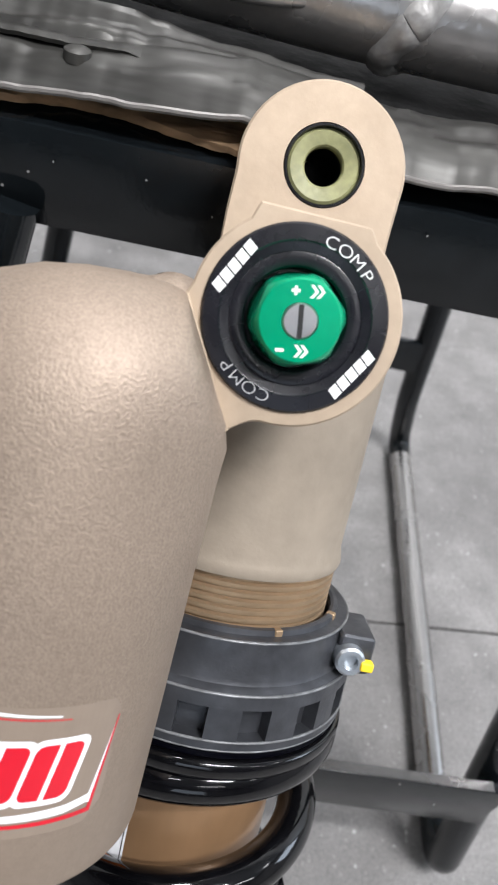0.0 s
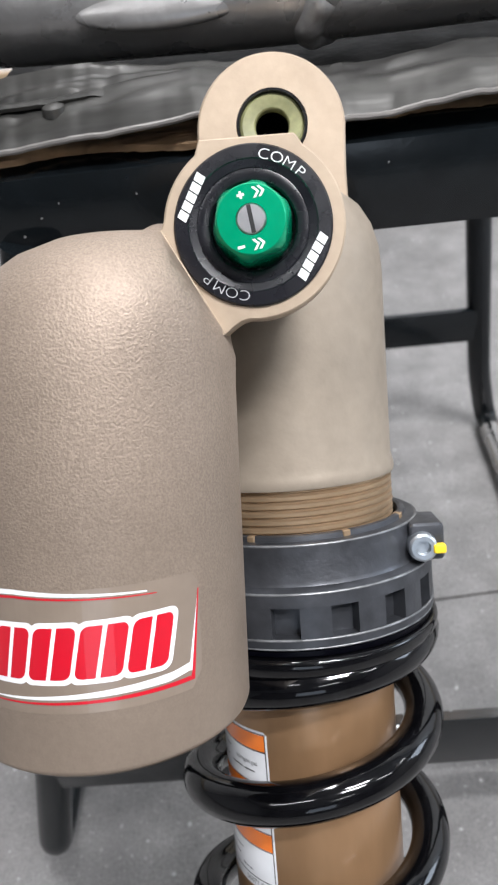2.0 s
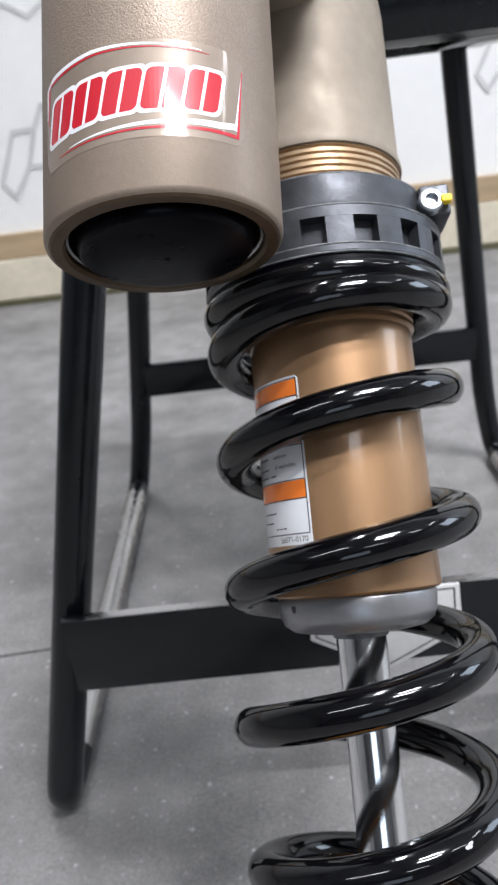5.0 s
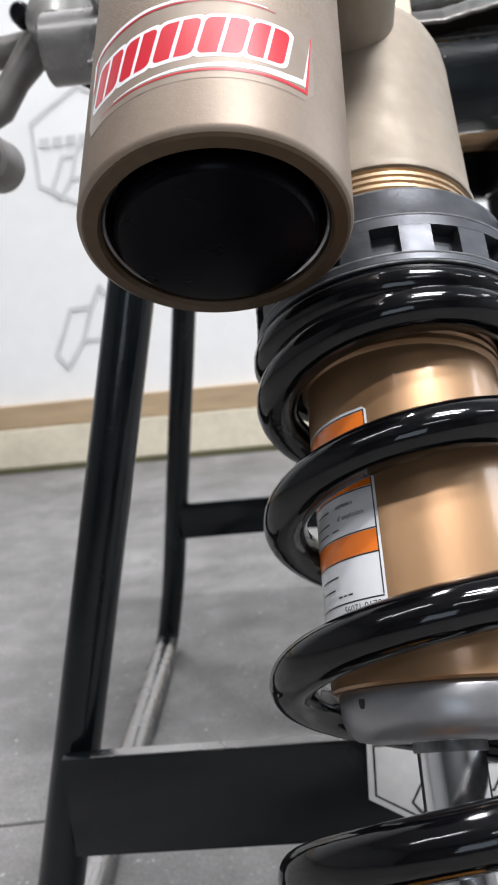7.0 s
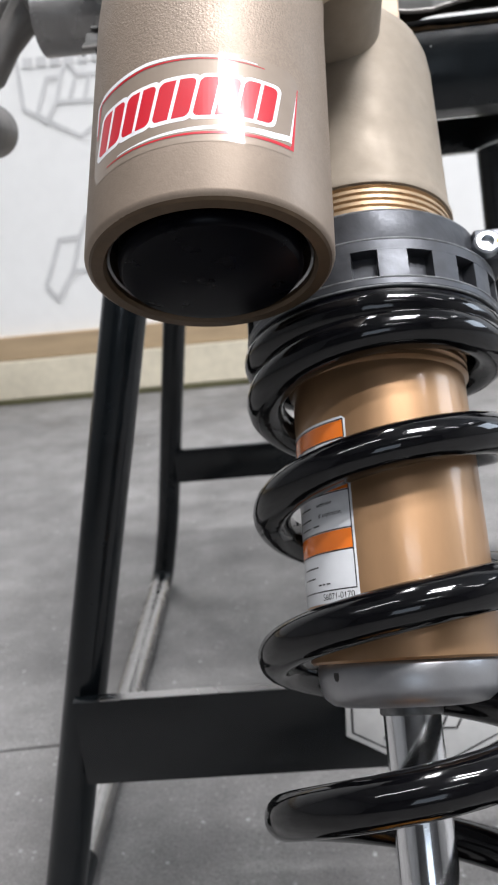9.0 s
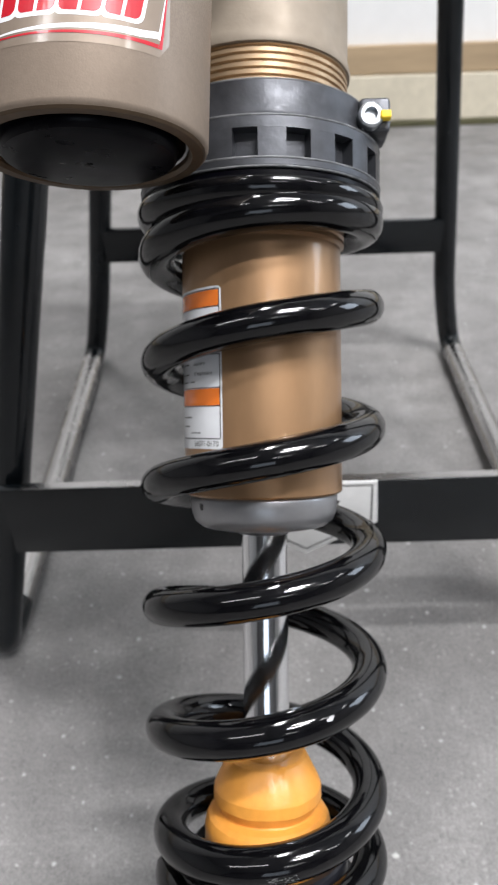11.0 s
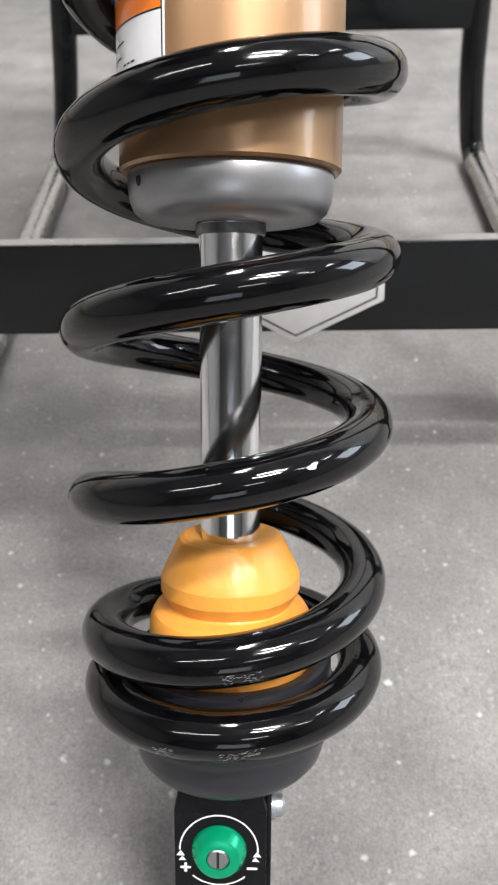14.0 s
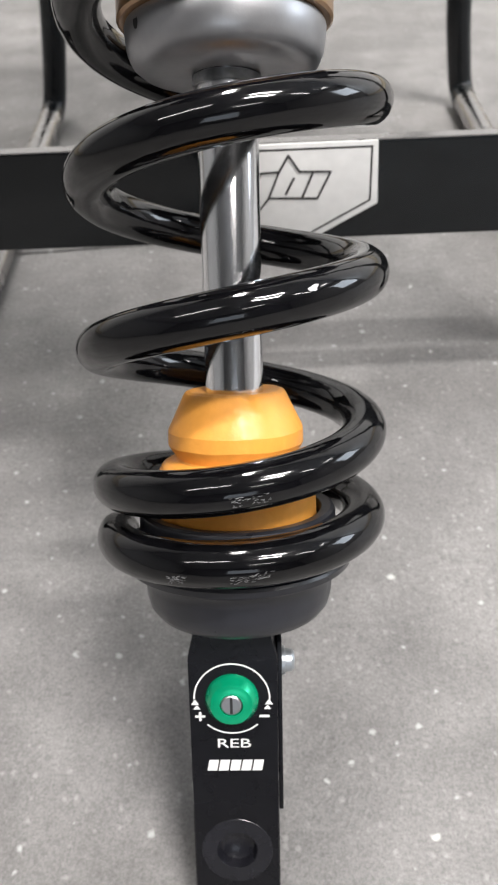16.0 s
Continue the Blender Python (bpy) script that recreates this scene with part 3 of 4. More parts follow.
def crumpled_sheet(x0, x1, lip, back, thick, seed, depth, rise):
    """A bent metal sheet whose front lip wanders up and down, with long soft folds behind it."""
    bm = bmesh.new()
    n, m = 150, 16
    top, low = [], []
    edge = lip_line(x0, x1, lip, back, seed, n)
    for i in range(n + 1):
        x, y0, z0 = edge[i]
        ra, rb = [], []
        for k in range(m + 1):
            t = k / m
            fold = 0.0030 * noise.noise((x * 16 + 1.5 * t, t * 3.2, seed)) + 0.0013 * noise.noise((x * 42 - 2 * t, t * 6.0, seed + 4))
            z = z0 + rise * math.sin(min(1.0, t * 1.25) * math.pi * 0.62) + fold * min(1.0, t * 4) - 0.006 * max(0.0, t - 0.8) / 0.2
            ra.append(bm.verts.new((x, y0 + depth * t, z)))
            rb.append(bm.verts.new((x, y0 + depth * t + 0.0004, z - thick)))
        top.append(ra)
        low.append(rb)
    for i in range(n):
        for k in range(m):
            bm.faces.new((top[i][k], top[i + 1][k], top[i + 1][k + 1], top[i][k + 1]))
            bm.faces.new((low[i][k], low[i][k + 1], low[i + 1][k + 1], low[i + 1][k]))
        bm.faces.new((top[i][0], low[i][0], low[i + 1][0], top[i + 1][0]))
        bm.faces.new((top[i][m], top[i + 1][m], low[i + 1][m], low[i][m]))
    for i in (0, n):
        for k in range(m):
            bm.faces.new((top[i][k], top[i][k + 1], low[i][k + 1], low[i][k]))
    return bm


def skid_sheet():
    """A crumpled dark sheet in two layers, wavy along its front edge."""
    ob = thing("skid_plate", "scuffed dark grey crumpled metal skid plate", "skid plate", pose(0, 0, 0))
    lip = ([-0.03, 0.0, 0.035, 0.065, 0.085, 0.105, 0.125, 0.15, 0.17, 0.20, 0.27], [0.4225, 0.4235, 0.4262, 0.4282, 0.4262, 0.4226, 0.4226, 0.4262, 0.4262, 0.4240, 0.4236])
    part("sheet", crumpled_sheet(-0.020, 0.270, lip, 0.3055, 0.0013, 2.0, 0.030, 0.0085), DARK_SHEET, ob, scale=1, sharp=50)
    # a thin rounded bead of lighter metal follows the lip
    part("pale_lip", tube([(x, y + 0.0002, z - 0.0006) for x, y, z in lip_line(-0.020, 0.270, lip, 0.3055, 2.0)], 0.0010, 8), CAST_GREY, ob, "pale rounded edge of the plate", scale=1)
    over = ([-0.03, 0.0, 0.03, 0.06, 0.09, 0.12, 0.27], [0.4330, 0.4322, 0.4335, 0.4318, 0.4300, 0.4292, 0.4290])
    part("upper_sheet", crumpled_sheet(-0.018, 0.098, over, 0.3185, 0.0012, 7.0, 0.020, 0.0035), DARK_SHEET, ob, "folded second layer of the plate", scale=1, sharp=50)
    # black slab stands for the shade of the deep gap behind the sheet
    part("hollow_shade", slab(-0.016, 0.262, 0.338, 0.45, 0.4222, 0.4252, 0.001), RUBBER_OR_SHADE, ob, "black slab drawn as shade in the hollow", scale=1)
    part("rivet", lathe([(0, 1.0), (2.2, 0.8), (3.6, 0.1), (4.0, -2.5)], 24, at=(19, 316, 432.2)), DARK_SHEET, ob, "domed rivet")
    return ob


def bike_frame():
    """The welded alloy cradle of the motorcycle that rests on the plate, with its linkage castings."""
    ob = thing("motorcycle_chassis", "grey alloy motorcycle chassis with welded lower rail", "motorcycle chassis", pose(0, 0, 0))
    rail = [(-0.052, 0.372, 0.4510), (0.02, 0.3665, 0.4490), (0.07, 0.364, 0.4480), (0.10, 0.362, 0.4480), (0.18, 0.362, 0.4485), (0.32, 0.366, 0.4500)]
    part("lower_rail", tube(rounded(rail, 0.012, 4), 0.0165, 32), GREY_METAL, ob, scale=1)
    bead = [(0.1085 + 0.005 * math.sin(a * 2), 0.362 - 0.0163 * math.cos(a), 0.448 + 0.0163 * math.sin(a)) for a in [i * math.pi * 2 / 90 for i in range(91)]]
    part("weld_seam", tube([(x, y + (0.362 - y) * 0.24, z + (0.448 - z) * 0.24) for x, y, z in bead], [0.0062 + 0.0003 * math.sin(i * 0.8) for i in range(91)], 14), WELD, ob, "dull uneven weld seam", scale=1)
    part("gusset", tube([(0.106, 0.371, 0.456), (0.112, 0.378, 0.480), (0.118, 0.384, 0.52)], [0.013, 0.011, 0.011], 22), GREY_METAL, ob, scale=1)
    swage = lathe([(0, -1)] + [(math.cos(radians(a)), math.sin(radians(a))) for a in range(-75, 90, 15)] + [(0, 1)], 40)
    bmesh.ops.transform(swage, matrix=pose(0.055, 0.3515, 0.4505, -42, 0, 0) @ Matrix.Diagonal((0.031, 0.0042, 0.0085, 1)), verts=swage.verts)
    part("mount_boss", lathe([(0, 20), (5, 20), (5.4, 17), (12, 17), (14, 15), (15, 0), (15, -14)], 40, axis="y", at=(-12, 366, 468)), GREY_METAL, ob, "round bolt boss")
    part("bolt", lathe([(0, 25), (3.5, 25), (4, 24), (4, 17)], 6, axis="y", at=(-12, 366, 468)), SATIN_BLACK, ob, "dark hex bolt")
    part("swage", swage, GREY_METAL, ob, "flattened oval swage", scale=1)
    part("link_body", tube([(-0.05, 0.38, 0.462), (-0.054, 0.40, 0.474), (-0.056, 0.42, 0.482), (-0.05, 0.44, 0.50), (-0.04, 0.45, 0.54)], [0.010, 0.016, 0.0185, 0.018, 0.016], 26), CAST_GREY, ob, "rounded cast link", scale=1)
    part("link_arm", tube([(-0.056, 0.415, 0.474), (-0.071, 0.414, 0.467), (-0.084, 0.412, 0.452), (-0.094, 0.41, 0.438), (-0.112, 0.408, 0.43), (-0.117, 0.406, 0.418)], [0.012, 0.010, 0.008, 0.0085, 0.009, 0.008], 20), CAST_GREY, ob, "cast link arm", scale=1)
    part("link_arm", tube([(-0.06, 0.43, 0.476), (-0.085, 0.43, 0.474), (-0.12, 0.43, 0.47)], [0.009, 0.008, 0.009], 18), CAST_GREY, ob, "cast link arm", scale=1)
    part("link_lug", tube([(-0.055, 0.405, 0.460), (-0.047, 0.405, 0.450), (-0.039, 0.405, 0.4435)], [0.007, 0.0055, 0.004], 14), DARK_SHEET, ob, "dark link lug", scale=1)
    part("bolt", lathe([(0, 4), (4, 4), (5.5, 2.5), (6, 0), (6, -8)], 24, axis="y", at=(-76, 412, 485)), SATIN_BLACK, ob, "dark round bolt")
    bush = part("pivot_bush", lathe([(9.6, -14), (9.6, 13), (11.5, 14), (14, 13), (14.8, 11), (14.8, -14)], 40, axis="y", at=(-105, 412, 411), closed=True), CAST_GREY, ob, "round cast bush")
    part("bush_sleeve", lathe([(0, 8), (5.2, 8), (5.4, 10.5), (9.5, 10.5), (9.55, -13)], 40, axis="y", at=(-105, 412, 411)), RUBBER_OR_SHADE, bush, "dark rubber sleeve")
    return ob


skid_sheet()
bike_frame()


# ---- the shock absorber: right, back, up along its axis, in millimetres ----
FOOT = Vector((0.07716, 0.00695, -0.00244))
UP = Vector((0.01667, 0.56629, 0.82404)).normalized()
RIGHT = Vector((0.99971, -0.02358, -0.00401))
RIGHT = (RIGHT - UP * RIGHT.dot(UP)).normalized()
BACK = UP.cross(RIGHT)
SHOCK = Matrix(((RIGHT.x, BACK.x, UP.x, FOOT.x), (RIGHT.y, BACK.y, UP.y, FOOT.y), (RIGHT.z, BACK.z, UP.z, FOOT.z), (0, 0, 0, 1)))
shock = thing("shock_absorber", "bronze shock absorber with black coil spring leaning on stand", "shock absorber", SHOCK)


def coil_spring():
    ks = [0, 0.5, 1.5, 2.5, 3.5, 4.5, 5.5, 6.5, 7.5, 8.5, 9.5, 10.5, 11.5, 12.5, 13.5, 14.5, 15.2]
    ss = [128.4, 130.3, 137.6, 149.6, 169.6, 192.6, 214.2, 235.8, 257.6, 279.3, 301.0, 322.5, 341.8, 357.4, 363.6, 364.4, 364.4]
    n = 700
    k = np.linspace(ks[0], ks[-1], n)
    s = np.interp(k, ks, ss)
    width = int(n / ks[-1] * 0.45) * 2 + 1
    pad = width // 2
    s = np.convolve(np.r_[np.linspace(s[0] - 2.5, s[0], pad, endpoint=False), s, np.full(pad, s[-1])], np.hanning(width + 2)[1:-1] / np.hanning(width + 2)[1:-1].sum(), "valid")
    mean = np.interp(k, [0, 2.2, 4.5, 7, 10, 15], [36.2, 36.4, 37.85, 38.1, 37.4, 37.4])
    shift = np.interp(k, [0, 2.2, 4.5, 7, 10, 15], [0.93, 0.75, -0.54, -0.36, 0.0, -0.3])
    ang = np.pi * k
    pts = list(zip(-mean * np.cos(ang) + shift, -mean * np.sin(ang), s))
    spring = part("coil_spring", tube(pts, [4.5] + [6.2] * (n - 2) + [4.5], 22), GLOSS_BLACK, shock, "gloss black enamelled coil spring with small chips")
    for v in spring.data.vertices:
        # the last turn is ground flat under the preload ring
        v.co.z = min(v.co.z, 0.3662)
    return spring


def chips(spring):
    """Worn patches where the enamel is scuffed to pale primer."""
    rnd = random.Random(11)

    def chip(k, s, up, size):
        a = math.pi * k
        for _ in range(4):
            bm = bmesh.new()
            m = 9
            du, dv = rnd.uniform(-size, size) * 0.6, rnd.uniform(-size, size) * 0.25
            vs = []
            for i in range(m):
                t = 2 * math.pi * i / m
                r = size * rnd.uniform(0.18, 0.7)
                x, z = du + r * math.cos(t) * 1.3, dv + r * math.sin(t) * 0.7
                th = radians(up) + z / 6.2
                rad = 37.9 + 6.26 * math.cos(th)
                aa = a + x / 43
                vs.append(bm.verts.new((-rad * math.cos(aa) - 0.53, -rad * math.sin(aa), s + 6.26 * math.sin(th) + x * 0.18)))
            bm.faces.new(vs)
            part("chip", bm, GREY_INK, spring, "pale scuffed chip")

    chip(4.66, 196.0, 22, 1.6)

    def scuff(k, s, up, wide, high, mean, shift):
        """A patch of fine pale scratches."""
        bm = bmesh.new()
        for _ in range(46):
            x, z = rnd.uniform(-wide, wide), rnd.uniform(-high, high)
            lx, lz = rnd.uniform(0.3, 1.1), rnd.uniform(-0.25, 0.35)
            w = rnd.uniform(0.025, 0.07)
            vs = []
            for px, pz in ((x, z - w), (x + lx, z + lz - w), (x + lx, z + lz + w), (x, z + w)):
                th = radians(up) + pz / 6.2
                rad = mean + 6.25 * math.cos(th)
                aa = math.pi * k + px / 42
                vs.append(bm.verts.new((-rad * math.cos(aa) + shift, -rad * math.sin(aa), s + 6.25 * math.sin(th) + px * 0.13)))
            bm.faces.new(vs)
        part("scuff", bm, SCUFF, spring, "fine pale scratches", smooth=False)

    scuff(2.53, 150.3, -14, 5.0, 1.3, 36.65, 0.6)
    scuff(0.53, 130.7, -16, 5.5, 1.1, 36.25, 0.9)
    scuff(0.38, 129.8, -20, 2.5, 1.3, 36.25, 0.9)


spring = coil_spring()
chips(spring)

# damper tube, from the seal head up to the thread
part("damper_tube", lathe([(20, 266.0), (27.6, 266.0), (28.3, 266.7), (28.3, 352), (28.9, 352.6), (29.6, 353), (29.6, 354.2), (28.8, 354.8), (29.6, 355.6), (29.6, 357), (28.8, 357.6), (29.8, 358.4), (29.8, 372), (29.8, 396)], 96), GOLD_TUBE, shock, "gold anodised damper tube")
thread = [(30.0, 393)]
for i in range(7):
    z = 394.3 + i * 2.3
    thread += [(32.1, z), (32.1, z + 1.1), (31.3, z + 1.5), (31.3, z + 1.9)]
thread += [(32.2, 410.4), (32.0, 411.6)]
part("thread", lathe(thread, 96, at=(-0.9, 0, 0)), THREAD, shock, "machined gold thread rings", sharp=25)
body = part("upper_body", lathe([(31.4, 410.6), (33.0, 411.0), (33.3, 412.2), (32.9, 414.2), (32.4, 416.5), (32.6, 440), (32.9, 472), (32.4, 479), (30.6, 485.5), (27.4, 491), (22.5, 495.5), (12, 499), (0, 500)], 96, at=(-1.0, 0, 0)), SMOOTH_BRONZE, shock, "smooth bronze upper body")
for v in body.data.vertices:
    # the shoulder is cut back on the reservoir side
    if v.co.x < 0 and v.co.z > 0.462:
        v.co.x *= 1 - 0.45 * min(1.0, (v.co.z - 0.462) / 0.016)
seal = part("seal_head", lathe([(8.6, 254.2), (13, 253.8), (19, 253.8), (22.4, 254.5), (24.8, 256.4), (25.9, 259.0), (26.3, 262), (26.5, 264.8), (26.2, 265.7), (25.6, 266.2), (20, 266.3)], 96), SEAL_GREY, shock, "matt grey alloy seal head")
hole = radians(-54)
part("pin_hole", lathe([(0, 0.05), (1.5, 0.05), (1.55, -0.2)], 20, axis="y"), INK, seal, "dark pin hole").matrix_basis = Matrix.Translation((0.02635 * math.sin(hole), -0.02635 * math.cos(hole), 0.2630)) @ Matrix.Rotation(hole, 4, "Z") @ Matrix.Diagonal((0.75, 1, 1.15, 1))
part("wiper_lip", lathe([(8.4, 251.2), (9.0, 251.2), (9.2, 251.6), (9.2, 253.7), (8.4, 253.7)], 48, closed=True), WORN_RING, shock, "grey wiper lip")
part("shaft", lathe([(0, 104), (8.35, 104), (8.35, 256), (0, 256)], 64), CHROME, shock, "polished chrome shaft")
stop = part("bump_stop", lathe([(8.3, 169.6), (9.2, 169.9), (11.2, 170.2), (13.0, 170.1), (14.2, 169.6), (14.8, 168.9), (19.2, 160.0), (19.6, 158.9), (19.7, 154.9), (19.3, 154.0), (17.7, 151.6), (17.5, 151.0), (17.8, 150.5), (20.4, 149.7), (21.8, 148.7), (22.6, 147.2), (23.0, 145.2), (23.1, 142.5), (23.3, 137), (23.6, 131.0), (23.8, 124), (10, 124)], 80), ORANGE_FOAM, shock, "orange rubber bump stop with small nicks", sharp=17)
for v in stop.data.vertices:
    # small nicks and moulding unevenness
    p = v.co * 1000
    v.co *= 1 + 0.003 * noise.noise((p.x * 0.09, p.y * 0.09, p.z * 0.14))
    if p.z > 168 and abs(p.x - 4) < 1.6 and p.y < -12.3:
        v.co.z -= 0.0008
part("spring_seat", lathe([(24.4, 124.5), (24.4, 134.6), (25.0, 135.5), (27.6, 135.8), (28.6, 135.2), (29.0, 134.0), (29.3, 124.0), (29.8, 123.0), (33.4, 122.4), (33.8, 121.6), (33.4, 119.8), (30.0, 118.6), (28.4, 116.8), (28.0, 114.0), (27.7, 110.0), (27.0, 107.0), (25.2, 104.6), (21.5, 102.8), (15.0, 101.4), (0, 101.0)], 88), SEAT_BLACK, shock, "satin black lower spring seat")

# preload ring with lock screw
# thin black band added to fill the dark zone below the ring
part("top_black_band", lathe([(33.0, 366.3), (41.2, 366.3), (41.5, 366.7), (41.5, 368.1), (33.0, 368.1)], 80, closed=True), DEEP_BLACK, shock, "thin black band added above the spring")
ring = part("preload_ring", lathe([(32.4, 384.5), (32.4, 396.6), (33.0, 397.2), (37.6, 397.1), (38.3, 396.5), (39.0, 386.8), (39.5, 385.6), (41.4, 384.8), (42.1, 384.2), (42.3, 380.6), (38.0, 380.4), (38.0, 371.8), (42.3, 371.6), (42.3, 369.4), (41.6, 368.6), (33.0, 368.4), (33.0, 384.5)], 96), RING_GREY, shock, "dark grey castellated preload ring")


def ring_tooth(middle, half):
    """One standing block between two windows of the ring."""
    out = []
    for r, z in ((37.6, 371.0), (42.25, 371.0), (42.25, 381.2), (37.6, 381.2)):
        out.append([(r * math.sin(radians(middle + half * t)), -r * math.cos(radians(middle + half * t)), z) for t in (-1, -0.5, 0, 0.5, 1)])
    bm = bmesh.new()
    vs = [[bm.verts.new(p) for p in row] for row in out]
    for a, b in zip(vs, vs[1:] + vs[:1]):
        for i in range(4):
            bm.faces.new((a[i], a[i + 1], b[i + 1], b[i]))
    bm.faces.new([row[0] for row in vs])
    bm.faces.new([row[-1] for row in vs][::-1])
    return bm


for i in range(16):
    part("tooth", ring_tooth(5.6 + 22.5 * i, 5.9), RING_GREY, ring)
for r, z in ((42.0, 384.35), (42.15, 371.55), (41.9, 369.0), (38.05, 396.75)):
    part("worn_or_sheen_edge", tube([(r * math.sin(radians(a)), -r * math.cos(radians(a)), z) for a in range(0, 361, 4)], 0.38, 8), WORN_RING, ring, "worn pale edge")
lug = part("clamp_lug", block((38.0, -14.0, 391.4), (10.0, 17, 11.0), 1.6, 3), RING_GREY, ring, "clamp lug")
screw = part("lock_screw", lathe([(0, 1.6), (2.0, 1.6), (2.2, 3.4), (3.4, 3.4), (4.1, 2.8), (4.3, 0.4), (4.3, -3)], 40, axis="y", at=(36.4, -22.0, 390.4)), ZINC, ring, "zinc plated lock screw")
part("paint_mark", block((41.0, -24.6, 390.0), (3.6, 3.2, 2.6), 0.7, 3), YELLOW, ring, "dab of yellow paint")
slots = [(a, 2.4) for a in (-21, 24.5, 66, -66, 110, 160, 205)]
part("collar_top", lathe([(32.6, 396.9), (32.6, 398.4), (33.4, 398.8), (34.6, 398.6), (34.9, 397.0)], 96), RING_GREY, ring, "blue-grey collar lip")
for a, w in slots:
    part("collar_slot", block((0, 0, 0), (w, 2.5, 1.9), 0.3, 1), THREAD, ring, "bare notch in the collar").matrix_basis = Matrix.Translation((0.0338 * math.sin(radians(a)), -0.0338 * math.cos(radians(a)), 0.39785)) @ Matrix.Rotation(radians(a), 4, "Z")

# warning label round the tube
RL = 28.3
warn = part("warning_label", wrapped([[(-36, 282.6), (0.0, 282.6), (1.0, 283.4), (1.0, 335.4), (0.0, 336.4), (-36, 336.4)]], 0, 0, RL + 0.08, -29.5), LABEL_WHITE, shock, "white warning label with orange and white bands")
part("orange_band", wrapped([[(-35, z0), (0.1, z0), (0.1, z1), (-35, z1)] for z0, z1 in ((330.0, 335.2), (314.4, 318.6), (297.2, 302.8))], 0, 0, RL + 0.12, -29.5), LABEL_ORANGE, warn, "orange band")
lines = [[(0.0, 286.4), (0.35, 286.4), (0.35, 335.6), (0.0, 335.6)]] + [[(-35, z), (0.3, z), (0.3, z + 0.35), (-35, z + 0.35)] for z in (285.9, 296.8, 302.9, 313.9, 318.7, 329.6, 335.3)]
for line in lines:
    part("black_rule", wrapped([line], 0, 0, RL + 0.14, -29.5), RULE, warn, "thin black rule", smooth=False)
part("print", bent(moved(glyphs("56071-0170", 2.5), -6.6, 0, 284.3), 0, 0, RL + 0.14, -29.5), INK, warn, "small black number", smooth=False)
part("print", bent(moved(glyphs("d' explosion.", 1.9), -7.4, 0, 308.0), 0, 0, RL + 0.14, -29.5), INK, warn, "small black print", smooth=False)
part("print", bent(moved(glyphs("explosion", 1.7), -9.4, 0, 311.3), 0, 0, RL + 0.14, -29.5), INK, warn, "small black print", smooth=False)
part("print", bent(moved(glyphs("nitrogen gas", 2.0), -8.2, 0, 325.4), 0, 0, RL + 0.14, -29.5), INK, warn, "small black print", smooth=False)
bars = [[(x, z), (x + w, z), (x + w, z + 0.42), (x, z + 0.42)] for x, w, z in ((-26, 9, 326.5), (-26, 7, 322.6), (-15.5, 5.4, 322.4), (-9.2, 4.8, 322.4), (-24, 8, 311), (-25, 9, 307.6), (-24, 7, 305), (-15, 3, 305), (-24, 10, 293), (-24, 8, 290), (-14.6, 1.7, 287.8), (-12.4, 1.2, 287.8), (-10.6, 1.6, 287.8))]
part("print_bar", wrapped(bars, 0, 0, RL + 0.14, -29.5), INK, warn, "black print bars", smooth=False)

# upper eye
EYE_X, EYE_Z = 1.3, 514.9
outline = [(-20.4, 478), (-20.4, 500)] + arc(EYE_X, EYE_Z - 1.2, 21.6, 190, -8, 26) + [(22.3, 500), (22.6, 478)]
eye = part("upper_eye", holed_plate(outline[::-1], (EYE_X + 0.4, EYE_Z), 10.4, 10.5, -13.0, 90), PALE_BRONZE, shock, "pale machined bronze upper eye")
part("eye_seal", lathe([(9.3, -12), (9.3, 9.7), (9.6, 10.9), (10.1, 10.9), (10.4, 9.9), (10.4, -12)], 60, axis="y", at=(EYE_X + 0.4, 0, EYE_Z), closed=True), SATIN_BLACK, eye, "black seal ring")
part("eye_bush", lathe([(4.9, 6.0), (4.9, 8.9), (5.3, 9.4), (8.6, 9.8), (9.3, 9.3), (9.3, 6.0)], 60, axis="y", at=(EYE_X + 0.4, 0, EYE_Z), closed=True), OLIVE, eye, "greasy olive bush liner")
part("eye_ball", lathe([(0, -11.5), (4.85, -11.5), (4.85, 1.0), (5.0, 5.9), (9.2, 5.9)], 40, axis="y", at=(EYE_X + 0.4, 0, EYE_Z)), DEEP_BLACK, eye, "dark bore")

# reservoir, beside and in front of the body
RX, RY, RR = -45.0, -62.6, 32.9
res = part("reservoir", lathe([(27.6, 372.0), (27.6, 367.0), (28.2, 366.4), (31.7, 366.2), (32.5, 366.8), (32.9, 367.8), (32.9, 442), (32.8, 449), (32.4, 455), (31.4, 460.6), (29.5, 466.0), (26.4, 470.6), (21.8, 474.4), (15.2, 477.2), (8, 478.4), (0, 478.8)], 110, at=(RX, RY, 0)), CAST_BRONZE, shock, "bronze cast reservoir with fine grained skin")
for v in res.data.vertices:
    v.co.x += 0.035 * (v.co.z - 0.41) + 5.0 * max(0.0, v.co.z - 0.44) ** 2
    if v.co.z > 0.446 and v.co.y < -0.05:
        # the shoulder is trimmed along the slanting edge of the boss
        v.co.x = min(v.co.x, -0.0112 - (v.co.z - 0.4536) * 0.53 - 0.06 * max(0.0, -0.072 - v.co.y))
part("rim", lathe([(27.4, 378), (27.4, 366.8), (28.2, 365.7), (31.2, 365.7), (31.9, 366.3), (31.6, 367.2)], 96, at=(RX - 1.4, RY, 0)), RIM_BROWN, res, "bare brown machined rim")
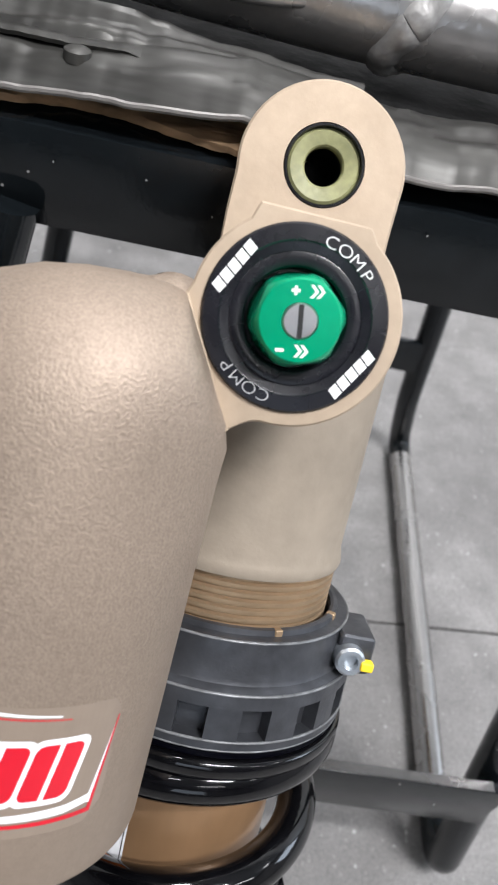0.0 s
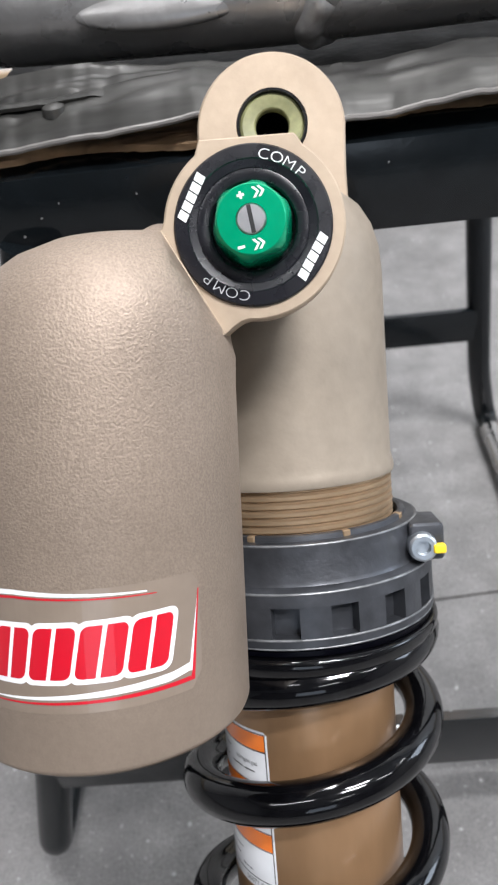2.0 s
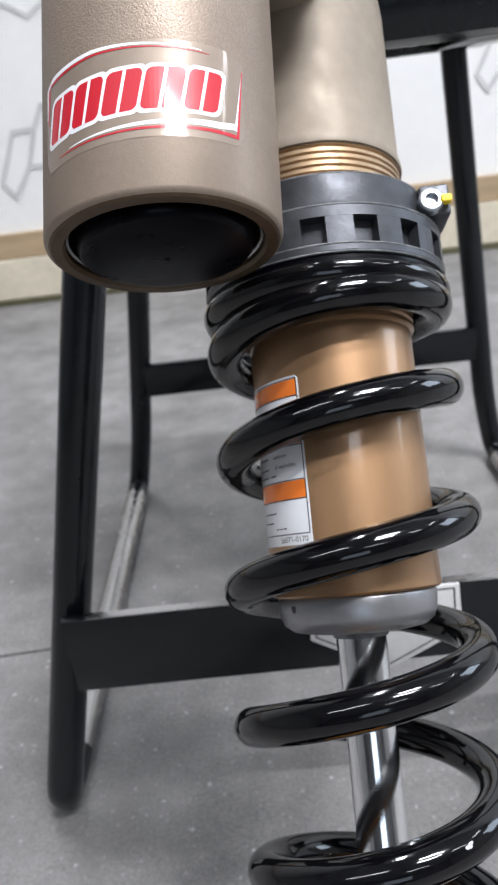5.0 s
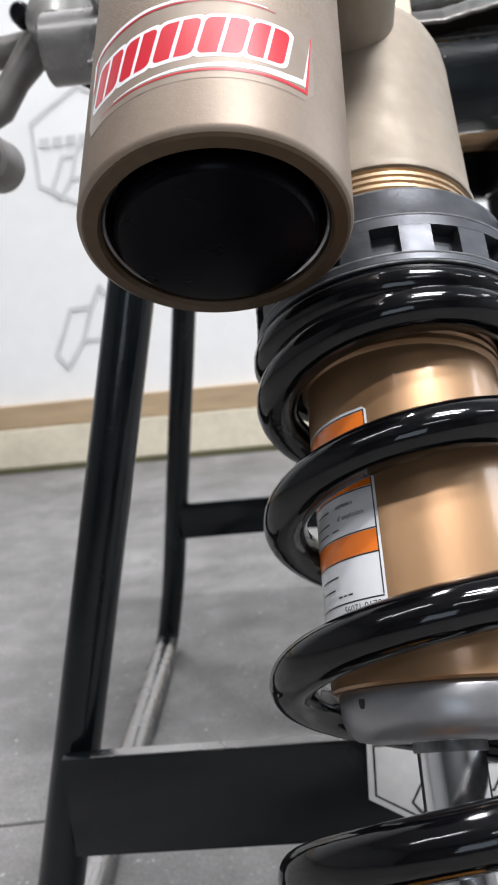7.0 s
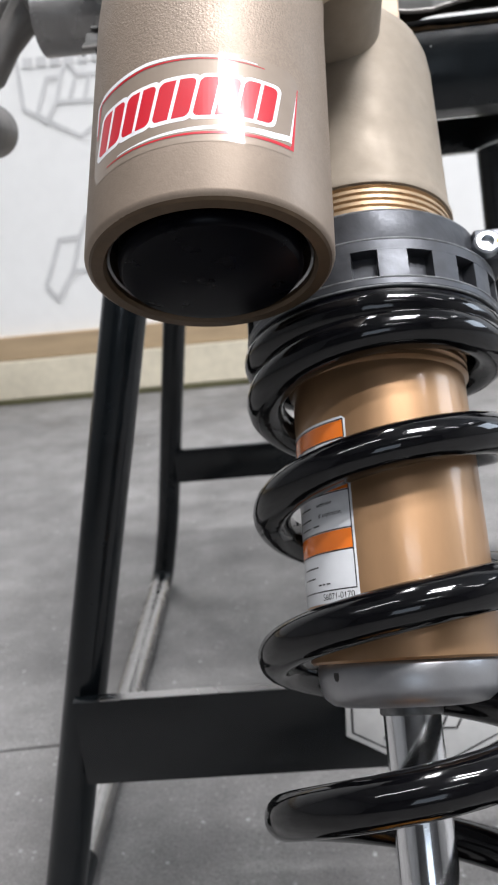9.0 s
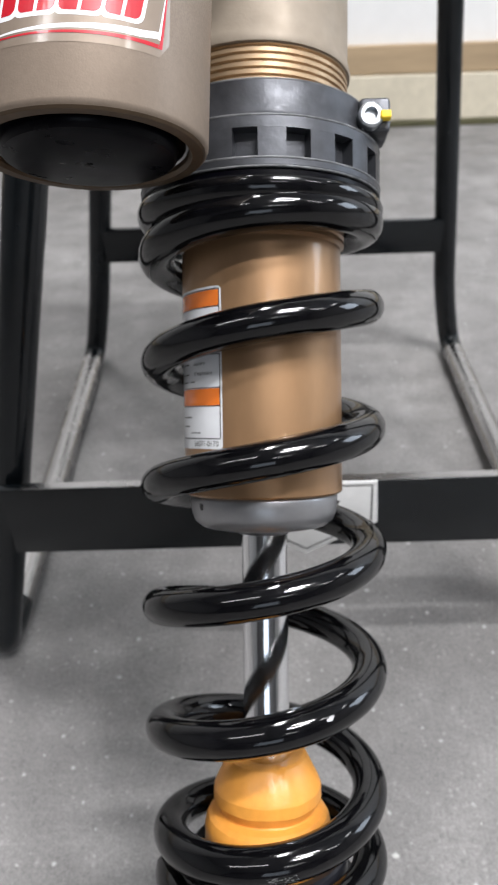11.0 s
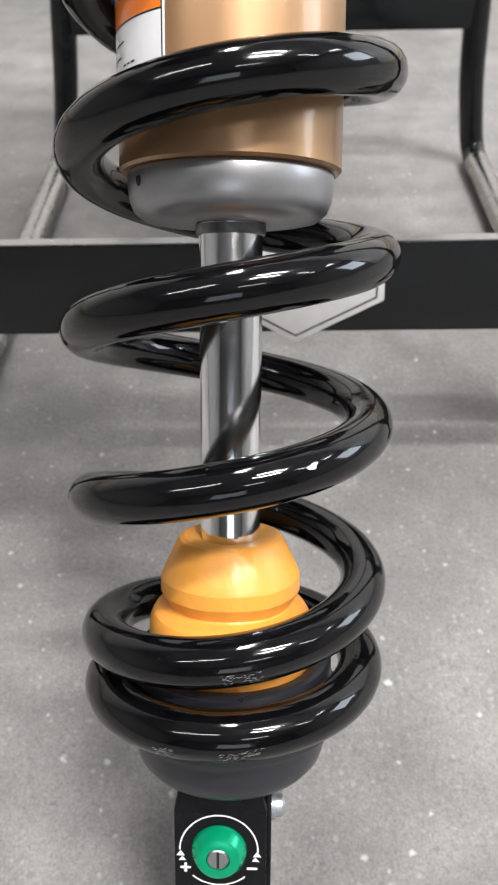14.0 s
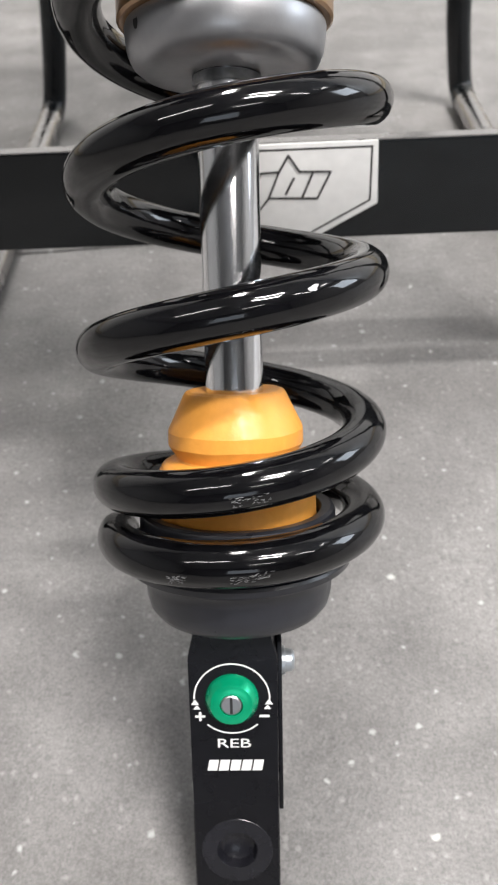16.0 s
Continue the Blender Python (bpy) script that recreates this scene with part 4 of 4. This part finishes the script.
part("end_cap", lathe([(27.5, 377), (24.2, 377), (24.5, 367.4), (24.2, 365.6), (23.2, 364.5), (20.0, 363.9), (1.0, 363.4), (0.7, 363.8), (0, 364.4)], 90, at=(RX - 1.4, RY, 0)), DEEP_BLACK, res, "black end cap with tiny centre hole")
part("circlip", lathe([(26.9, 369.2), (27.4, 368.6), (27.1, 368.0), (26.5, 368.4)], 80, at=(RX - 1.4, RY, 0), closed=True), STEEL_GREY, res, "thin wire clip")

# decal on the reservoir: plain slanted red blocks with white edges
DX, DR, DM = RX, RR + 0.07, -3.35


def slant(x0, x1, z0, z1, k=0.16, r=0.0):
    """A slanted block, with its corners rounded by r."""
    m = (z0 + z1) / 2
    if r <= 0:
        flat_line = [(x0, z0), (x1, z0), (x1, z1), (x0, z1)]
    else:
        flat_line = arc(x0 + r, z0 + r, r, 180, 270, 4) + arc(x1 - r, z0 + r, r, 270, 360, 4) + arc(x1 - r, z1 - r, r, 0, 90, 4) + arc(x0 + r, z1 - r, r, 90, 180, 4)
    return [(x + (z - m) * k, z) for x, z in flat_line]


part("decal_film", wrapped([[(-27, 380.2), (27, 380.2), (30, 384), (30, 403), (28, 405.4), (-27, 406.4), (-29, 403), (-29, 384)]], DX, RY, DR, DM), DECAL_CLEAR, res, "clear film edge", smooth=True)
letters = [(-25.5, -16.8), (-15.9, -7.6), (-6.7, 2.4), (3.3, 13.0), (13.9, 22.6)]
white = [slant(a - 1.0, b + 1.0, 386.3, 399.4, 0.2, 2.0) for a, b in letters]
white += [[(-24, 404.8), (-10, 405.2), (18, 403.6), (18, 403.9), (-10, 406.2), (-25, 406.0)], [(-29.0, 396), (-28.4, 396), (-27.6, 403.5), (-24, 405.0), (-25, 406.0), (-28.8, 404.4)]]
white += [[(22, 383.6), (26.4, 384.4), (26.8, 386.2), (22.5, 385.4)], [(-18, 383.0), (22, 383.6), (22.5, 385.4), (-18, 383.2)], [(26.4, 384.4), (27.4, 384.2), (29.6, 400.6), (26.9, 387)]]
for shape in white:
    part("decal_edge", wrapped([shape], DX, RY, DR + 0.04, DM), LABEL_WHITE, res, "white decal edge")
red = [slant(a, b, 387.4, 398.3, 0.2, 1.5) for a, b in letters]
red += [[(-26, 403.8), (-10, 404.4), (20, 402.9), (20, 403.1), (-10, 404.9), (-26.4, 404.6)], [(-28.2, 394), (-27.6, 394), (-26.4, 403.8), (-26.4, 404.6), (-27.8, 403.6)]]
red += [[(-22, 382.2), (26.6, 382.2), (26.8, 383.2), (-22, 382.4)], [(26.6, 382.2), (27.8, 382.2), (30.0, 401.5), (29.7, 401.5), (27.2, 384.0)]]
for shape in red:
    part("decal_block", wrapped([shape], DX, RY, DR + 0.08, DM), DECAL_RED, res, "plain red slanted block")
for a, b in letters:
    m = (a + b) / 2
    part("decal_slit", wrapped([slant(m - 0.45, m + 0.45, 387.3, 398.4, 0.2)], DX, RY, DR + 0.11, DM), LABEL_WHITE, res, "thin white cut")
for ob in res.children:
    # the decal follows the slight lean of the reservoir
    if ob.name.startswith("decal"):
        for v in ob.data.vertices:
            v.co.x += 0.035 * (v.co.z - 0.41)

# boss that carries the compression adjuster
CX, CZ, FACE = -3.7, 476.7, 70.6
boss_line = arc(CX, CZ, 20.0, 54, -97, 60) + [(-8.0, 456.4), (-9.7, 455.4), (-12.1, 453.6), (-24.3, 476.8)] + arc(CX, CZ, 19.6, 172, 126, 18) + [(-14.1, 495.7), (6.3, 495.4), (6.9, 494.8)]
boss = part("adjuster_boss", holed_plate(boss_line, (CX, CZ), 15.0, FACE, 60.0, 240, 0.4), PALE_BRONZE, shock, "pale machined adjuster boss", sharp=25)
part("raised_edge", prism([(-24.8, 476.9), (-23.5, 477.5), (-11.4, 454.2), (-12.6, 453.3)], 71.9, 60.5, 0.25), PALE_BRONZE, boss, "bright raised slanting edge")
part("neck", lathe([(15.6, 20), (15.6, 52), (16.4, 57), (18.6, 60.4), (14.0, 60.5)], 64, axis="y", at=(CX - 1.0, 0, CZ - 1.0)), SMOOTH_BRONZE, shock, "bronze neck behind the boss")
part("bridge", tube([(-48.0, -60.0, 462.5), (-42.0, -60.0, 464.4), (-36.0, -60.0, 465.6), (-30.0, -60.0, 466.0), (-26.5, -60.0, 466.8), (-24.3, -59.5, 467.6), (-22.0, -54.0, 469.0), (-17.0, -48.0, 469.0)], [12.5, 13.0, 13.0, 13.0, 13.2, 13.4, 9.0, 9.0], 40), CAST_BRONZE, shock, "cast bridge to the reservoir")
cap = part("compression_cap", lathe([(17.2, 68), (17.2, 71.1), (16.8, 71.6), (14.1, 71.75), (13.9, 71.55), (13.7, 71.5), (12.2, 71.15), (12.1, 71.0), (11.9, 71.1), (10.4, 70.95), (9.7, 70.75), (9.3, 70.2), (9.2, 66), (0, 66)], 96, axis="y", at=(CX, 0, CZ)), BLACK_CAP, shock, "black anodised compression adjuster cap")


def ring_text(text, size, middle, radius, material, squeeze=1.0):
    pitch = size * 1.0 * squeeze / radius * 180 / math.pi
    out = []
    for i, ch in enumerate(text):
        a = middle - (i - (len(text) - 1) / 2) * pitch
        out.append(moved(glyphs(ch, size, -0.045), CX + radius * math.cos(radians(a)), -71.8, CZ + radius * math.sin(radians(a)), a - 90, sx=1.3, sz=1.1))
    return part("print", joined(*out), material, cap, "pale engraved letters", smooth=False)


ring_text("COMP", 2.9, 60, 14.8, WHITE_INK)
ring_text("COMP", 2.9, 242, 14.8, GREY_INK)
for mid in (151, 328):
    bars = []
    for i in range(5):
        x = -5.75 + i * 2.25
        bars += [[(x, -1.2), (x + 1.95, -1.2), (x + 2.3, 1.2), (x + 0.35, 1.2)]]
    bm = flat(bars)
    moved(bm, CX + 14.5 * math.cos(radians(mid)), -71.85, CZ + 14.5 * math.sin(radians(mid)), mid - 90, sx=0.95, sz=0.9)
    part("print_bar", bm, WHITE_INK, cap, "white slanted print blocks", smooth=False)

knob = part("compression_knob", lathe([(8.6, 66), (8.6, 72.5), (8.35, 76.6), (7.3, 79.0), (7.0, 79.3), (3.2, 79.3), (3.2, 78.0), (0, 78.0)], 6 * 14, axis="y", at=(CX, 0, CZ)), GREEN, cap, "green anodised adjuster knob")
for v in knob.data.vertices:
    # six flats towards the front
    dx, dz = v.co.x - CX * MM, v.co.z - CZ * MM
    r = math.hypot(dx, dz)
    if r > 0.006 and -v.co.y > 0.0715:
        a = (math.atan2(dz, dx) - 0.3) % (math.pi / 3) - math.pi / 6
        lim = 0.00775 / math.cos(a)
        if r > lim:
            v.co.x, v.co.z = CX * MM + dx * lim / r, CZ * MM + dz * lim / r
part("screw", lathe([(3.1, 76), (3.1, 79.3), (2.8, 79.7), (0, 79.7)], 40, axis="y", at=(CX, 0, CZ)), STEEL_GREY, knob, "slotted steel screw")
part("screw_slot", moved(flat([[(-0.45, -2.9), (0.45, -2.9), (0.45, 2.9), (-0.45, 2.9)]]), CX, -79.75, CZ, 8), INK, knob, "screw slot", smooth=False)


def marks(mx, mz, turn, minus=False):
    b = [[(-3.0, -0.25), (-1.5, -0.25), (-1.5, 0.3), (-3.0, 0.3)]]
    if not minus:
        b.append([(-2.5, -0.75), (-2.0, -0.75), (-2.0, 0.8), (-2.5, 0.8)])
    for x in (0.2, 1.3):
        b += [[(x, -1.1), (x + 0.6, -1.1), (x + 1.5, 0.0), (x + 0.9, 0.0)], [(x, 1.1), (x + 0.9, 0.0), (x + 1.5, 0.0), (x + 0.6, 1.1)]]
    return moved(flat(b), mx, -79.36, mz, turn)


part("print", marks(CX + 0.4, CZ + 5.2, 8), WHITE_INK, knob, "white plus and arrows", smooth=False)
part("print", marks(CX - 0.2, CZ - 5.2, 8, True), WHITE_INK, knob, "white minus and arrows", smooth=False)

# lower clevis with the rebound adjuster
LX = -2.2
clevis_line = [(LX - 13.2, 103), (LX - 13.2, 15)] + arc(LX - 10.2, 15, 3.0, 180, 270, 6)[1:] + arc(LX + 10.2, 15, 3.0, 270, 360, 6)[:-1] + [(LX + 13.2, 15), (LX + 13.2, 103)]
clevis = part("clevis", holed_plate(clevis_line, (LX, 28), 6.2, 13.0, -13.0, 110, 0.5), SATIN_BLACK, shock, "satin black lower clevis")
part("side_plate", prism([(LX + 13.2, 40), (LX + 14.6, 40), (LX + 14.6, 96), (LX + 13.2, 96)], 10, -12, 0.4), SATIN_BLACK, clevis)
part("hole_ring", lathe([(6.2, 13.05), (6.3, 13.25), (10.8, 13.25), (11.0, 13.05)], 48, axis="y", at=(LX, 0, 28)), BLACK_CAP, clevis, "thin turned ring")
part("pivot_bush", lathe([(0, 9.2), (3.4, 9.4), (5.2, 10.4), (6.1, 12.6), (6.2, 13.0)], 40, axis="y", at=(LX, 0, 28)), BLACK_CAP, clevis, "hollow dark steel bush")
part("side_bolt", lathe([(0, 16.6), (2.6, 16.4), (3.4, 15.6), (3.6, 13.6), (4.4, 13.4), (4.4, 10)], 32, axis="x", at=(0, 1.0, 84.5)), ZINC, clevis, "domed zinc side bolt")
rk = part("rebound_knob", lathe([(8.0, 12.0), (8.0, 13.2), (7.7, 14.4), (6.2, 16.6), (5.0, 17.0), (3.4, 17.0), (3.2, 16.0), (0, 16.0)], 60, axis="y", at=(LX - 0.4, 0, 79.6)), GREEN, clevis, "green anodised rebound knob")
part("screw", lathe([(3.1, 14), (3.1, 16.7), (2.7, 17.0), (0, 17.0)], 36, axis="y", at=(LX - 0.4, 0, 79.6)), STEEL_GREY, rk, "slotted steel screw")
part("screw_slot", flat([[(LX - 0.8, 77.0), (LX, 77.0), (LX, 82.2), (LX - 0.8, 82.2)]], -17.05), INK, rk, "screw slot", smooth=False)
rebound = []
for start, end in ((-2, 180), (228, 312)):
    inner, outer = arc(LX - 0.4, 79.6, 11.0, start, end, 40), arc(LX - 0.4, 79.6, 11.45, start, end, 40)
    rebound += [[a, b, d, c] for a, b, c, d in zip(inner, inner[1:], outer, outer[1:])]
for sx in (-1, 1):
    x = LX - 0.4 + sx * 11.0
    rebound += [[(x - 1.2, 77.7), (x + 1.2, 77.7), (x, 79.5)], [(x - 1.1 - sx * 0.5, 76.2), (x + 1.1 - sx * 0.5, 76.2), (x - sx * 0.5, 77.6)]]
    y = 73.9
    x -= sx * 1.4
    rebound.append([(x - 1.5, y - 0.4), (x + 1.5, y - 0.4), (x + 1.5, y + 0.4), (x - 1.5, y + 0.4)])
    if sx < 0:
        rebound.append([(x - 0.4, y - 1.5), (x + 0.4, y - 1.5), (x + 0.4, y + 1.5), (x - 0.4, y + 1.5)])
part("print", flat(rebound, -13.08), WHITE_INK, clevis, "white ring with plus, minus and arrows", smooth=False)
part("print", moved(glyphs("REB", 4.2, 0.01), LX - 0.2, -13.08, 64.8, sx=1.5), WHITE_INK, clevis, "white letters", smooth=False)
bars = []
for i in range(5):
    x = LX - 8.4 + i * 3.4
    bars.append([(x, 55.8), (x + 2.9, 55.8), (x + 3.6, 59.4), (x + 0.7, 59.4)])
part("print_bar", flat(bars, -13.08), WHITE_INK, clevis, "white slanted print blocks", smooth=False)
